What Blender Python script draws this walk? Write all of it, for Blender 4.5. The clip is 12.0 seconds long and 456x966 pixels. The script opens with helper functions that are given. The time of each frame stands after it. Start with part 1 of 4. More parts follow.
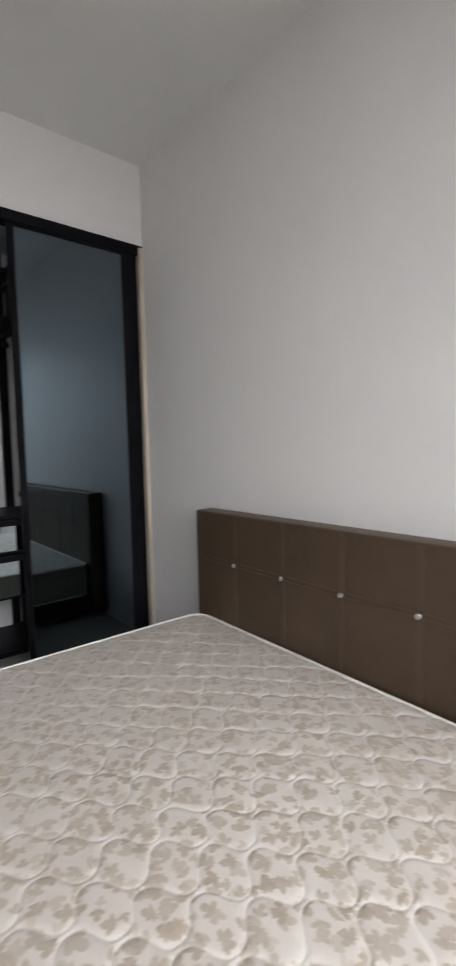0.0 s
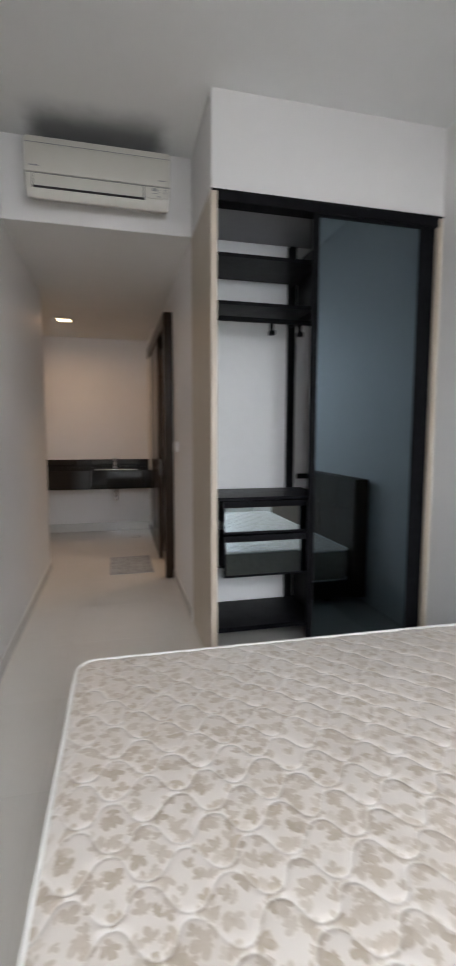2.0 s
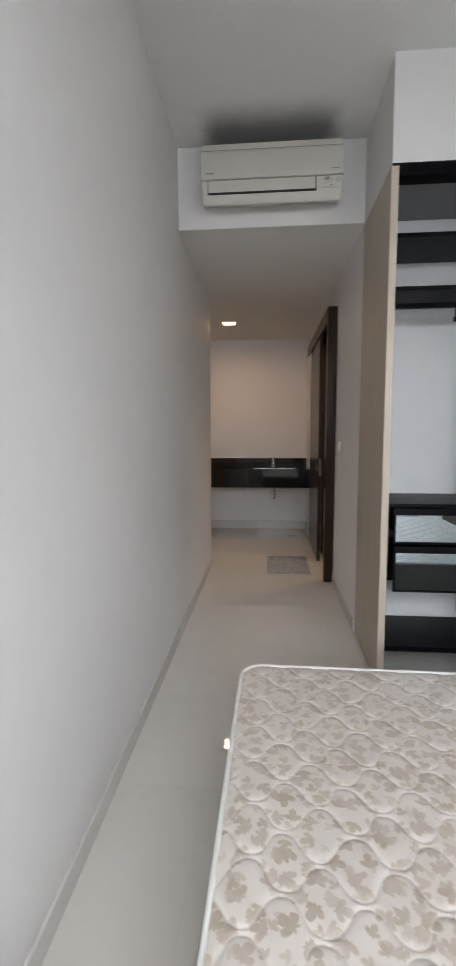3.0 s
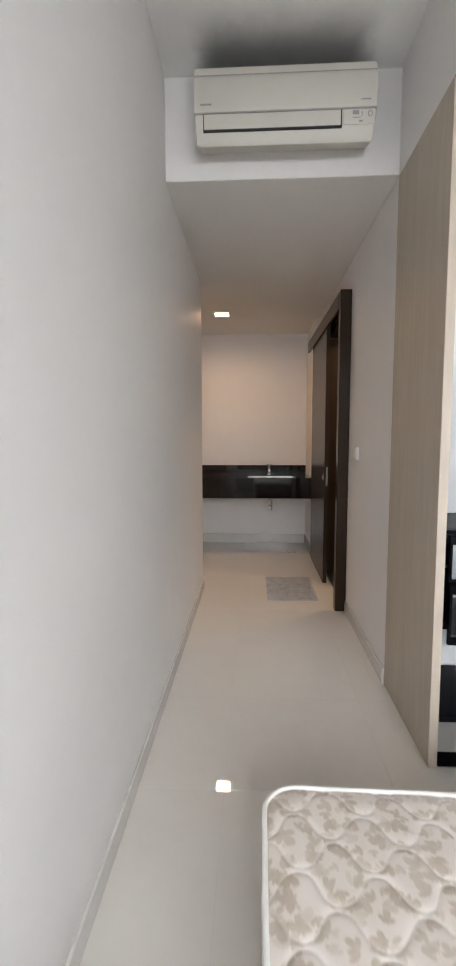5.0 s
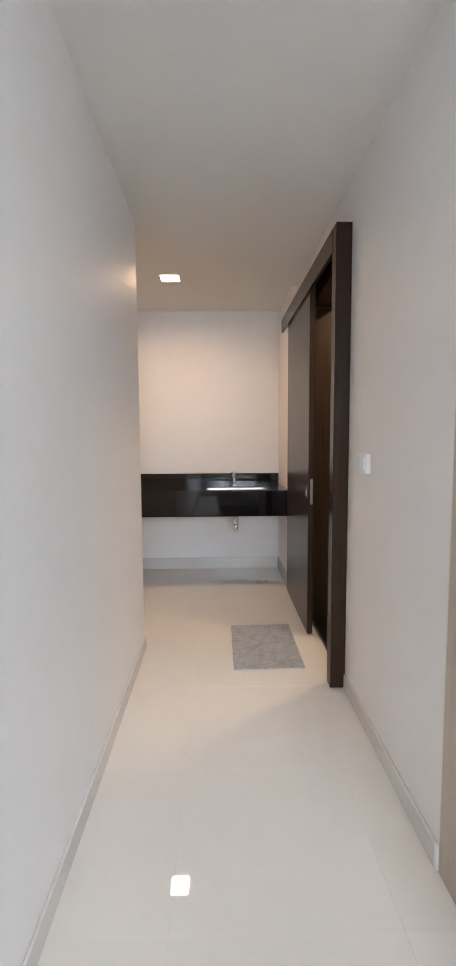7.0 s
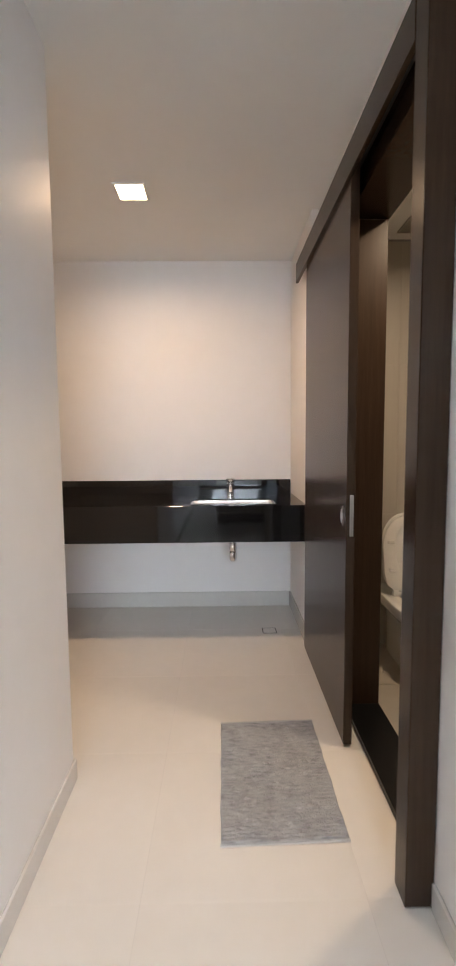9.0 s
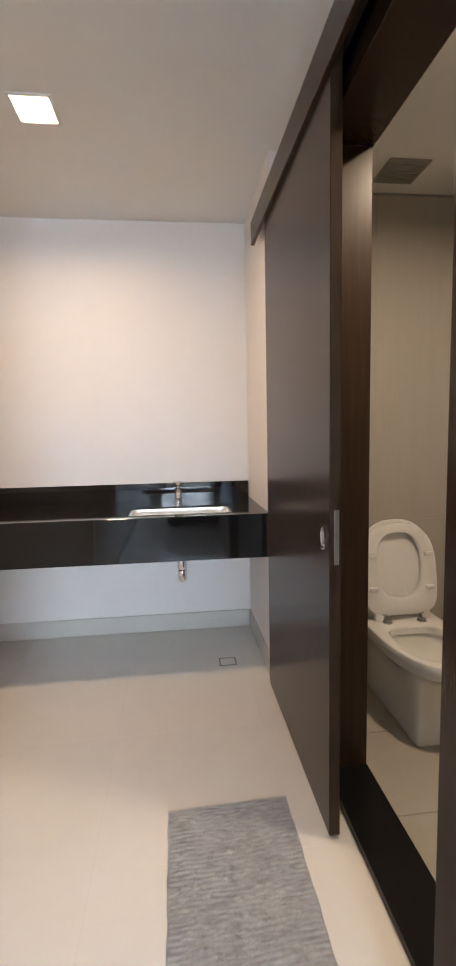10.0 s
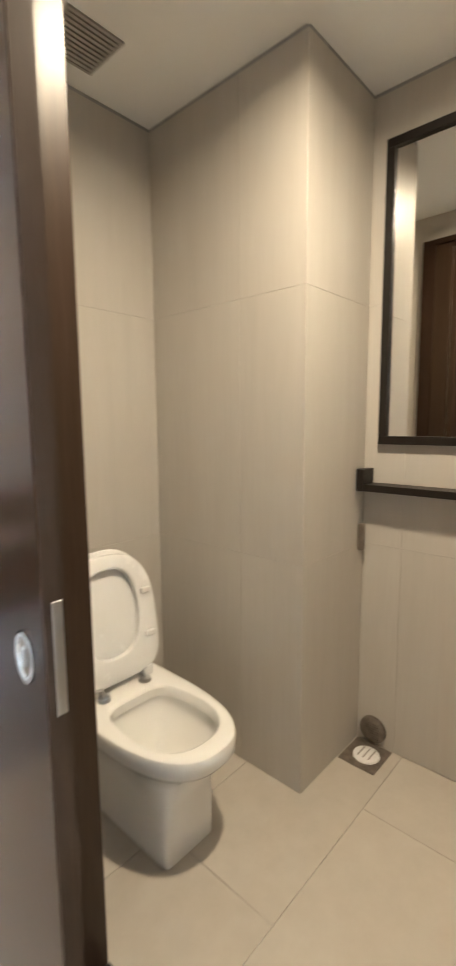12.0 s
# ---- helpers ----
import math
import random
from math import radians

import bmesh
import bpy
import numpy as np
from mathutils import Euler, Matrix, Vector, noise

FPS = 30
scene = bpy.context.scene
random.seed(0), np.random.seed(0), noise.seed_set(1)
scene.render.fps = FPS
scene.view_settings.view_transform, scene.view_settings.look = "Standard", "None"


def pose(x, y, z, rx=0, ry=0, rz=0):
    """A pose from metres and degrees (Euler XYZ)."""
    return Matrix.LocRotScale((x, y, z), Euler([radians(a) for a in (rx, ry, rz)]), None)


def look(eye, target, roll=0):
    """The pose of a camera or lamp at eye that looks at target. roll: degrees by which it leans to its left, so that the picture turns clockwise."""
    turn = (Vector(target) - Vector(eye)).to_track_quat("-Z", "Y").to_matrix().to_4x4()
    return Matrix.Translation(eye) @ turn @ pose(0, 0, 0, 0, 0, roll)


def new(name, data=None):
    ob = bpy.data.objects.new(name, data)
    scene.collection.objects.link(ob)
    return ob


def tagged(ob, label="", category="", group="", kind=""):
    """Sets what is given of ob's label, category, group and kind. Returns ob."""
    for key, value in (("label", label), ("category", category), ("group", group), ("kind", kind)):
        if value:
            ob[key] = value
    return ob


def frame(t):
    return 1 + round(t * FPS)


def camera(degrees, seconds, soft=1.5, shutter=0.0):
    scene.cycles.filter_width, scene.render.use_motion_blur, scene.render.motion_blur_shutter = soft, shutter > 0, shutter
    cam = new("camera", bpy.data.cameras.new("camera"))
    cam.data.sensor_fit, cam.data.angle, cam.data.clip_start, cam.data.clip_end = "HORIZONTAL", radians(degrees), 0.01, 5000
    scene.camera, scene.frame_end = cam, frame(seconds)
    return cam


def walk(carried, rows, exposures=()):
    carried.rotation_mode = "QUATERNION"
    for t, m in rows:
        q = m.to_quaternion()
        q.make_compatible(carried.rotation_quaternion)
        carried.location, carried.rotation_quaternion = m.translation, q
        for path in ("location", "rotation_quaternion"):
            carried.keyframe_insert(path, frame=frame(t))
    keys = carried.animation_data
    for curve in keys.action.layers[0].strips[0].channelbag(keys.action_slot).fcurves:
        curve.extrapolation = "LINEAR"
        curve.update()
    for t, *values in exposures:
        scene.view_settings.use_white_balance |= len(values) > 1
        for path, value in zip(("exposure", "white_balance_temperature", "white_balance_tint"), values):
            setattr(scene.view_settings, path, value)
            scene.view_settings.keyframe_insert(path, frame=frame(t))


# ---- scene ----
cam = camera(51.6, 12.0, soft=1.9, shutter=0.5)
PATH = [
    (0, (0.967, 0.148, 1.332), (2.239, 1.683, 1.18), -1.3),
    (0.5, (0.869, 0.213, 1.337), (1.934, 1.897, 1.157), -0.9),
    (1, (0.763, 0.273, 1.342), (1.649, 2.055, 1.145), -0.6),
    (1.5, (0.677, 0.318, 1.337), (1.415, 2.167, 1.136), -0.1),
    (1.8, (0.651, 0.317, 1.353), (1.258, 2.211, 1.142), 0.3),
    (2, (0.638, 0.336, 1.329), (1.104, 2.271, 1.132), 0.1),
    (2.5, (0.581, 0.395, 1.331), (0.607, 2.385, 1.129), -0.1),
    (3, (0.576, 0.443, 1.342), (0.408, 2.425, 1.137), -0.2),
    (3.2, (0.54, 0.458, 1.345), (0.316, 2.435, 1.138), -0.1),
    (5, (0.449, 1.067, 1.339), (0.342, 3.056, 1.154), -0.1),
    (5.5, (0.454, 1.319, 1.328), (0.354, 3.308, 1.146), -0.4),
    (6, (0.445, 1.63, 1.332), (0.423, 3.621, 1.152), -0.4),
    (6.5, (0.465, 1.901, 1.336), (0.496, 3.893, 1.153), -0.4),
    (6.7, (0.473, 2.032, 1.35), (0.512, 4.023, 1.168), -0.4),
    (8.5, (0.58, 3.164, 1.35), (0.62, 5.156, 1.17), -0.2),
    (9, (0.589, 3.472, 1.311), (0.611, 5.464, 1.131), -0.5),
    (9.5, (0.584, 3.742, 1.329), (0.701, 5.729, 1.14), -0.6),
    (10, (0.634, 4.008, 1.321), (0.853, 5.985, 1.113), -1.2),
    (10.5, (0.649, 4.235, 1.328), (1.064, 6.18, 1.116), -1.1),
    (11, (0.664, 4.478, 1.33), (1.495, 6.283, 1.104), -0.7),
    (11.2, (0.666, 4.567, 1.337), (1.669, 6.281, 1.1), -0.9),
    (11.5, (0.711, 4.628, 1.315), (1.896, 6.221, 1.073), -0.5),
    (12, (0.808, 4.765, 1.33), (2.273, 6.103, 1.076), -0.5),
]
EXPOSURES = [(0, -0.6, 6750, 12), (0.5, -0.45, 6650, 11), (1, -0.28, 6550, 10), (1.5, -0.2, 6550, 10), (2.5, -0.2, 6450, 10), (5, 0.36, 6600, 10), (6, 0.62, 6400, 10),
             (6.5, 0.88, 6250, 9), (8.5, 1.1, 6050, 8), (9.5, 1.28, 5950, 6), (10.5, 1.6, 5600, 5), (11, 2.1, 5750, 6), (11.5, 2.38, 5750, 4), (12, 2.4, 5420, -1)]
walk(cam, [(t, look(eye, target, roll)) for t, eye, target, roll in PATH],
     exposures=EXPOSURES)

# ---------- world, sun, large lights ----------
world = bpy.data.worlds.new("sky")
scene.world = world
world.use_nodes = True
wn = world.node_tree
sky = wn.nodes.new("ShaderNodeTexSky")
sky.sky_type, sky.sun_disc = "NISHITA", False
sky.sun_elevation, sky.sun_rotation = radians(48), radians(20)
wn.links.new(sky.outputs["Color"], wn.nodes["Background"].inputs["Color"])
wn.nodes["Background"].inputs["Strength"].default_value = 0.10

sun_data = bpy.data.lights.new("sun", "SUN")
sun_data.energy, sun_data.angle, sun_data.color = 1.0, radians(10), (1.0, 0.95, 0.88)
sun = new("sun", sun_data)
sun.matrix_world = look((2, 12, 14), (1, 3, 0))


def area_lamp(name, place, target, sx, sy, watts, colour, spread=180):
    d = bpy.data.lights.new(name, "AREA")
    d.shape, d.size, d.size_y, d.energy, d.color, d.spread = "RECTANGLE", sx, sy, watts, colour, radians(spread)
    o = new(name, d)
    o.matrix_world = look(place, target)
    return o


WIN_X0, WIN_X1, WIN_Z0, WIN_Z1, BACK_Y = 0.25, 2.40, 0.95, 2.62, -0.85
area_lamp("window_daylight", (1.32, BACK_Y - 1.75, 3.28), (1.32, 0.4, 1.5), 7.0, 3.6, 740, (0.90, 0.945, 1.0))
area_lamp("downlight_vanity", (0.115, 6.13, 2.632), (0.115, 6.13, 0), 0.15, 0.17, 6.6, (1.0, 0.63, 0.37), 165)
area_lamp("bath_downlight", (1.63, 5.15, 2.462), (1.63, 5.15, 0), 0.10, 0.10, 7.6, (1.0, 0.71, 0.455), 168)

# ---------- materials ----------
def material(name):
    m = bpy.data.materials.new(name)
    m.use_nodes = True
    return m, m.node_tree, m.node_tree.nodes["Principled BSDF"]


def node(tree, kind, **values):
    n = tree.nodes.new(kind)
    for key, value in values.items():
        n.inputs[key].default_value = value
    return n


def coords(tree, scale=(1, 1, 1)):
    c = tree.nodes.new("ShaderNodeTexCoord")
    m = tree.nodes.new("ShaderNodeMapping")
    m.inputs["Scale"].default_value = scale
    tree.links.new(c.outputs["Object"], m.inputs["Vector"])
    return m.outputs["Vector"]


def noise_tex(tree, vec, scale, detail=4, rough=0.55):
    n = node(tree, "ShaderNodeTexNoise", Scale=scale, Detail=detail, Roughness=rough)
    tree.links.new(vec, n.inputs["Vector"])
    return n.outputs["Fac"]


def ramp(tree, fac, stops):
    r = tree.nodes.new("ShaderNodeValToRGB")
    while len(r.color_ramp.elements) < len(stops):
        r.color_ramp.elements.new(0.5)
    for e, (p, c) in zip(r.color_ramp.elements, stops):
        e.position, e.color = p, (*c, 1)
    tree.links.new(fac, r.inputs["Fac"])
    return r.outputs["Color"]


def bump(tree, bsdf, height, strength, distance=0.01):
    b = node(tree, "ShaderNodeBump", Strength=strength, Distance=distance)
    tree.links.new(height, b.inputs["Height"])
    tree.links.new(b.outputs["Normal"], bsdf.inputs["Normal"])


def maths(tree, op, a, b=None):
    n = tree.nodes.new("ShaderNodeMath")
    n.operation = op
    for i, v in enumerate((a, b)):
        if v is None:
            continue
        if isinstance(v, (int, float)):
            n.inputs[i].default_value = v
        else:
            tree.links.new(v, n.inputs[i])
    return n.outputs[0]


def mixed(tree, fac, a, b):
    n = tree.nodes.new("ShaderNodeMix")
    n.data_type = "RGBA"
    for v, k in ((fac, 0), (a, 6), (b, 7)):
        if isinstance(v, (int, float)):
            n.inputs[k].default_value = v
        elif isinstance(v, tuple):
            n.inputs[k].default_value = (*v, 1)
        else:
            tree.links.new(v, n.inputs[k])
    return n.outputs[2]


def surface(name, low, high, scale=6, rough=0.5, rough_var=0.1, bump_scale=0, bump_strength=0.1, stretch=(1, 1, 1), metal=0.0, fine=0.0, specular=None, coat=0.0):
    """Two-scale variation of colour and gloss, with fine relief."""
    m, t, b = material(name)
    v = coords(t, stretch)
    big = noise_tex(t, v, scale)
    if fine:
        big = maths(t, "ADD", maths(t, "MULTIPLY", big, 0.55), maths(t, "MULTIPLY", noise_tex(t, v, fine, 6, 0.65), 0.45))
    t.links.new(ramp(t, big, [(0.3, low), (0.7, high)]), b.inputs["Base Color"])
    r = maths(t, "ADD", maths(t, "MULTIPLY", noise_tex(t, v, scale * 2.3), rough_var * 2), rough - rough_var)
    t.links.new(r, b.inputs["Roughness"])
    b.inputs["Metallic"].default_value = metal
    if specular is not None:
        b.inputs["Specular IOR Level"].default_value = specular
    if coat:
        b.inputs["Coat Weight"].default_value, b.inputs["Coat Roughness"].default_value = coat, 0.08
    if bump_scale:
        bump(t, b, noise_tex(t, v, bump_scale, 5), bump_strength, 0.003)
    return m


PAINT = surface("wall_paint", (0.80, 0.78, 0.765), (0.835, 0.815, 0.80), 1.3, 0.55, 0.08, 220, 0.12, fine=9)
CEIL_PAINT = surface("ceiling_paint", (0.82, 0.82, 0.805), (0.86, 0.86, 0.845), 1.1, 0.8, 0.05, 180, 0.12, fine=7)
def dark_patch_ceiling():
    """Ceiling paint with a soft-edged dark patch above the air conditioner."""
    m = surface("dark_patch_ceiling_paint", (0.82, 0.82, 0.805), (0.86, 0.86, 0.845), 1.1, 0.8, 0.05, 180, 0.12, fine=7)
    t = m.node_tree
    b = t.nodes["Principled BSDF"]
    base_paint = b.inputs["Base Color"].links[0].from_socket
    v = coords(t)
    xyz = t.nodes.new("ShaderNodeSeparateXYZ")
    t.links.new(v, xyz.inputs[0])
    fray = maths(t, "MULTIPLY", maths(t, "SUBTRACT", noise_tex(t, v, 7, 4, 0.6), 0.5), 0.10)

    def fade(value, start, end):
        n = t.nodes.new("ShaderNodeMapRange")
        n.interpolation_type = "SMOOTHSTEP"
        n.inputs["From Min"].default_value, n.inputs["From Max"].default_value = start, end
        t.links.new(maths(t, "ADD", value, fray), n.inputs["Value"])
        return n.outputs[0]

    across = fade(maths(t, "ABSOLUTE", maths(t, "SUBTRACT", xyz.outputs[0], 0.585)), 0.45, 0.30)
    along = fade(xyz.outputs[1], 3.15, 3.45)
    t.links.new(mixed(t, maths(t, "MULTIPLY", maths(t, "MULTIPLY", across, along), 0.72), base_paint, (0.055, 0.058, 0.06)), b.inputs["Base Color"])
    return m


CEIL_DARK_PATCH = dark_patch_ceiling()
GROUT = surface("pale_grout", (0.61, 0.575, 0.525), (0.66, 0.625, 0.575), 20, 0.8, 0.1)
WALL_GROUT = surface("greige_wall_grout", (0.39, 0.36, 0.32), (0.43, 0.40, 0.355), 20, 0.8, 0.1)
BATH_GROUT = surface("greige_grout", (0.41, 0.38, 0.335), (0.46, 0.43, 0.38), 20, 0.8, 0.1)
SKIRT = surface("skirting_tile", (0.66, 0.64, 0.61), (0.72, 0.70, 0.67), 4, 0.16, 0.06, fine=40)
SKIRT_GLOSS = surface("glossy_skirting_tile", (0.60, 0.58, 0.55), (0.66, 0.64, 0.61), 4, 0.10, 0.04, fine=40)
OAK = surface("pale_oak_laminate", (0.43, 0.365, 0.29), (0.54, 0.47, 0.385), 3, 0.45, 0.08, 90, 0.10, (9, 9, 0.7), fine=14)
OAK_EDGE = surface("pale_oak_edging", (0.52, 0.44, 0.35), (0.60, 0.52, 0.43), 3, 0.45, 0.08, 90, 0.08, (9, 9, 0.7), fine=14)
BLACK = surface("black_powder_coat", (0.004, 0.004, 0.005), (0.008, 0.008, 0.010), 12, 0.50, 0.08, 400, 0.10, specular=0.07)
BLACK_LAM = surface("black_laminate", (0.004, 0.004, 0.0055), (0.008, 0.008, 0.010), 8, 0.36, 0.08, 300, 0.06, specular=0.08)
LEATHER = surface("brown_leatherette", (0.060, 0.036, 0.020), (0.085, 0.052, 0.030), 5, 0.48, 0.07, 420, 0.25, fine=60)
LEATHER_SEAM = surface("brown_leatherette_seam", (0.070, 0.044, 0.026), (0.094, 0.060, 0.037), 8, 0.5, 0.07, 420, 0.2)
BED_BASE = surface("dark_bed_base_leatherette", (0.030, 0.022, 0.017), (0.045, 0.032, 0.024), 6, 0.5, 0.07, 420, 0.2)
PIPING = surface("white_piping", (0.74, 0.72, 0.68), (0.82, 0.80, 0.76), 30, 0.65, 0.1, 600, 0.3)
WENGE = surface("dark_wenge_veneer", (0.026, 0.0145, 0.0090), (0.040, 0.0235, 0.0150), 4, 0.24, 0.04, 0, 0, (16, 16, 0.55), fine=22, specular=0.22)
EBONY = surface("black_brown_wood", (0.008, 0.0065, 0.005), (0.016, 0.012, 0.010), 4, 0.42, 0.06, 60, 0.10, (16, 16, 0.55), fine=22, specular=0.3)
WENGE_EDGE = surface("wenge_edging", (0.026, 0.015, 0.0085), (0.050, 0.030, 0.018), 4, 0.36, 0.05, 0, 0, (16, 16, 0.55), fine=22, specular=0.26)
STONE = surface("black_quartz", (0.0045, 0.0045, 0.005), (0.013, 0.013, 0.014), 160, 0.055, 0.012, fine=420)
SILL_STONE = surface("honed_black_stone", (0.0045, 0.0045, 0.005), (0.011, 0.011, 0.012), 120, 0.30, 0.05, fine=380, specular=0.22)
CHROME = surface("chrome", (0.74, 0.74, 0.75), (0.80, 0.80, 0.81), 10, 0.10, 0.03, metal=1.0)
STEEL = surface("brushed_steel", (0.46, 0.46, 0.46), (0.55, 0.55, 0.55), 8, 0.30, 0.06, stretch=(40, 40, 1), metal=1.0)
CERAMIC = surface("white_ceramic", (0.78, 0.77, 0.74), (0.82, 0.81, 0.78), 3, 0.09, 0.03, coat=0.4)
SEAT = surface("white_seat_plastic", (0.74, 0.73, 0.71), (0.79, 0.78, 0.76), 4, 0.26, 0.05)
PLASTIC = surface("ivory_plastic", (0.60, 0.575, 0.515), (0.64, 0.615, 0.555), 2.5, 0.38, 0.05, 300, 0.05)
PLASTIC_WHITE = surface("white_switch_plastic", (0.76, 0.76, 0.75), (0.80, 0.80, 0.79), 6, 0.30, 0.05)
DARK_SLOT = surface("dark_recess", (0.012, 0.011, 0.010), (0.025, 0.023, 0.021), 20, 0.7, 0.1)
GREY_MARK = surface("grey_print_and_gap_shade", (0.26, 0.26, 0.26), (0.34, 0.34, 0.34), 30, 0.6, 0.1)
VENT = surface("grey_vent_plastic", (0.30, 0.285, 0.26), (0.38, 0.36, 0.33), 8, 0.5, 0.1)
WARD_INNER = surface("wardrobe_white_board", (0.74, 0.74, 0.74), (0.79, 0.79, 0.79), 2, 0.5, 0.08, fine=20)
# white board again, its colour darkened for the shade under the wardrobe top
WARD_TOP_SHADED = surface("wardrobe_shaded_white_board", (0.30, 0.30, 0.31), (0.35, 0.35, 0.36), 2, 0.5, 0.08, fine=20)
FRAME_WHITE = surface("window_frame_alu", (0.30, 0.30, 0.31), (0.36, 0.36, 0.37), 8, 0.4, 0.08)
BRONZE = surface("dull_drain_metal", (0.16, 0.135, 0.11), (0.26, 0.225, 0.19), 40, 0.42, 0.1, metal=0.6)


def tile_material(name, low, high, rough, scale, stretch, fine, vary, bumps=0.0):
    """Fired tile: cloudy tone, a slight step of tone from piece to piece."""
    m, t, b = material(name)
    v = coords(t, stretch)
    info = t.nodes.new("ShaderNodeObjectInfo")
    off = t.nodes.new("ShaderNodeVectorMath")
    off.operation = "ADD"
    sc = t.nodes.new("ShaderNodeCombineXYZ")
    for k in "XYZ":
        t.links.new(maths(t, "MULTIPLY", info.outputs["Random"], 37.0), sc.inputs[k])
    t.links.new(v, off.inputs[0])
    t.links.new(sc.outputs[0], off.inputs[1])
    v = off.outputs[0]
    f = maths(t, "ADD", maths(t, "MULTIPLY", noise_tex(t, v, scale), 0.6), maths(t, "MULTIPLY", noise_tex(t, v, fine, 6, 0.6), 0.4))
    f = maths(t, "ADD", f, maths(t, "MULTIPLY", maths(t, "SUBTRACT", info.outputs["Random"], 0.5), vary))
    t.links.new(ramp(t, f, [(0.3, low), (0.7, high)]), b.inputs["Base Color"])
    t.links.new(maths(t, "ADD", maths(t, "MULTIPLY", noise_tex(t, v, scale * 1.7), rough * 0.8), rough), b.inputs["Roughness"])
    if bumps:
        bump(t, b, noise_tex(t, v, fine, 5), bumps, 0.002)
    return m


FLOOR_TILE = tile_material("polished_cream_tile", (0.725, 0.69, 0.635), (0.775, 0.74, 0.685), 0.012, 1.6, (1, 1, 1), 14, 0.06)
BATH_TILE = tile_material("greige_streaked_wall_tile", (0.445, 0.415, 0.37), (0.49, 0.46, 0.412), 0.30, 2.2, (7, 7, 0.5), 12, 0.10, 0.08)
BATH_FLOOR = tile_material("beige_floor_tile", (0.43, 0.39, 0.33), (0.51, 0.47, 0.41), 0.36, 2.5, (1, 1, 1), 18, 0.12, 0.08)


def mirror_material(name, colour, rough):
    m, t, b = material(name)
    b.inputs["Base Color"].default_value = (*colour, 1)
    b.inputs["Metallic"].default_value = 1.0
    t.links.new(maths(t, "ADD", maths(t, "MULTIPLY", noise_tex(t, coords(t), 3), rough), rough * 0.4), b.inputs["Roughness"])
    return m


MIRROR = mirror_material("silver_mirror", (0.80, 0.80, 0.78), 0.01)
SMOKED = mirror_material("smoked_grey_mirror", (0.135, 0.175, 0.202), 0.015)
DRAWER_GLASS = mirror_material("light_smoked_mirror", (0.47, 0.56, 0.61), 0.015)

GLASS, _t, _b = material("clear_glass")
_b.inputs["Transmission Weight"].default_value, _b.inputs["Roughness"].default_value, _b.inputs["IOR"].default_value = 1.0, 0.0, 1.1

GLOW, _t, _b = material("lit_diffuser")
_b.inputs["Base Color"].default_value = (0.9, 0.85, 0.75, 1)
_b.inputs["Emission Color"].default_value = (1.0, 0.74, 0.42, 1)
_b.inputs["Emission Strength"].default_value = 5.0


def leaf_mask(t, vec, scale, size, shift):
    """Lobed leaves, one to a cell, each turned its own way."""
    mp = t.nodes.new("ShaderNodeMapping")
    mp.inputs["Location"].default_value = (shift, shift * 0.7, 0)
    t.links.new(vec, mp.inputs["Vector"])
    vo = node(t, "ShaderNodeTexVoronoi", Scale=scale, Randomness=0.75)
    vo.voronoi_dimensions = "2D"
    t.links.new(mp.outputs[0], vo.inputs["Vector"])
    sub = t.nodes.new("ShaderNodeVectorMath")
    sub.operation = "SUBTRACT"
    t.links.new(mp.outputs[0], sub.inputs[0])
    t.links.new(vo.outputs["Position"], sub.inputs[1])
    colour = t.nodes.new("ShaderNodeSeparateColor")
    t.links.new(vo.outputs["Color"], colour.inputs[0])
    xyz = t.nodes.new("ShaderNodeSeparateXYZ")
    t.links.new(sub.outputs[0], xyz.inputs[0])
    ang = maths(t, "ADD", maths(t, "ARCTAN2", xyz.outputs[1], xyz.outputs[0]), maths(t, "MULTIPLY", colour.outputs[0], 6.283))
    length = maths(t, "SQRT", maths(t, "ADD", maths(t, "MULTIPLY", xyz.outputs[0], xyz.outputs[0]), maths(t, "MULTIPLY", xyz.outputs[1], xyz.outputs[1])))
    lobes = maths(t, "POWER", maths(t, "ABSOLUTE", maths(t, "COSINE", maths(t, "MULTIPLY", ang, 2.5))), 0.8)
    base = maths(t, "MULTIPLY", maths(t, "ADD", maths(t, "COSINE", ang), 1.6), 0.38)
    edge = maths(t, "MULTIPLY", maths(t, "MULTIPLY", maths(t, "ADD", maths(t, "MULTIPLY", lobes, 0.55), 0.50), base), size)
    edge = maths(t, "MULTIPLY", edge, maths(t, "ADD", maths(t, "MULTIPLY", colour.outputs[1], 0.6), 0.65))
    wob = maths(t, "MULTIPLY", maths(t, "SUBTRACT", noise_tex(t, vec, 90, 2), 0.5), size * 0.22)
    d = maths(t, "SUBTRACT", maths(t, "ADD", edge, wob), length)
    s = node(t, "ShaderNodeMapRange")
    s.inputs["From Min"].default_value, s.inputs["From Max"].default_value = -0.003, 0.0055
    t.links.new(d, s.inputs["Value"])
    return s.outputs[0], colour.outputs[2]


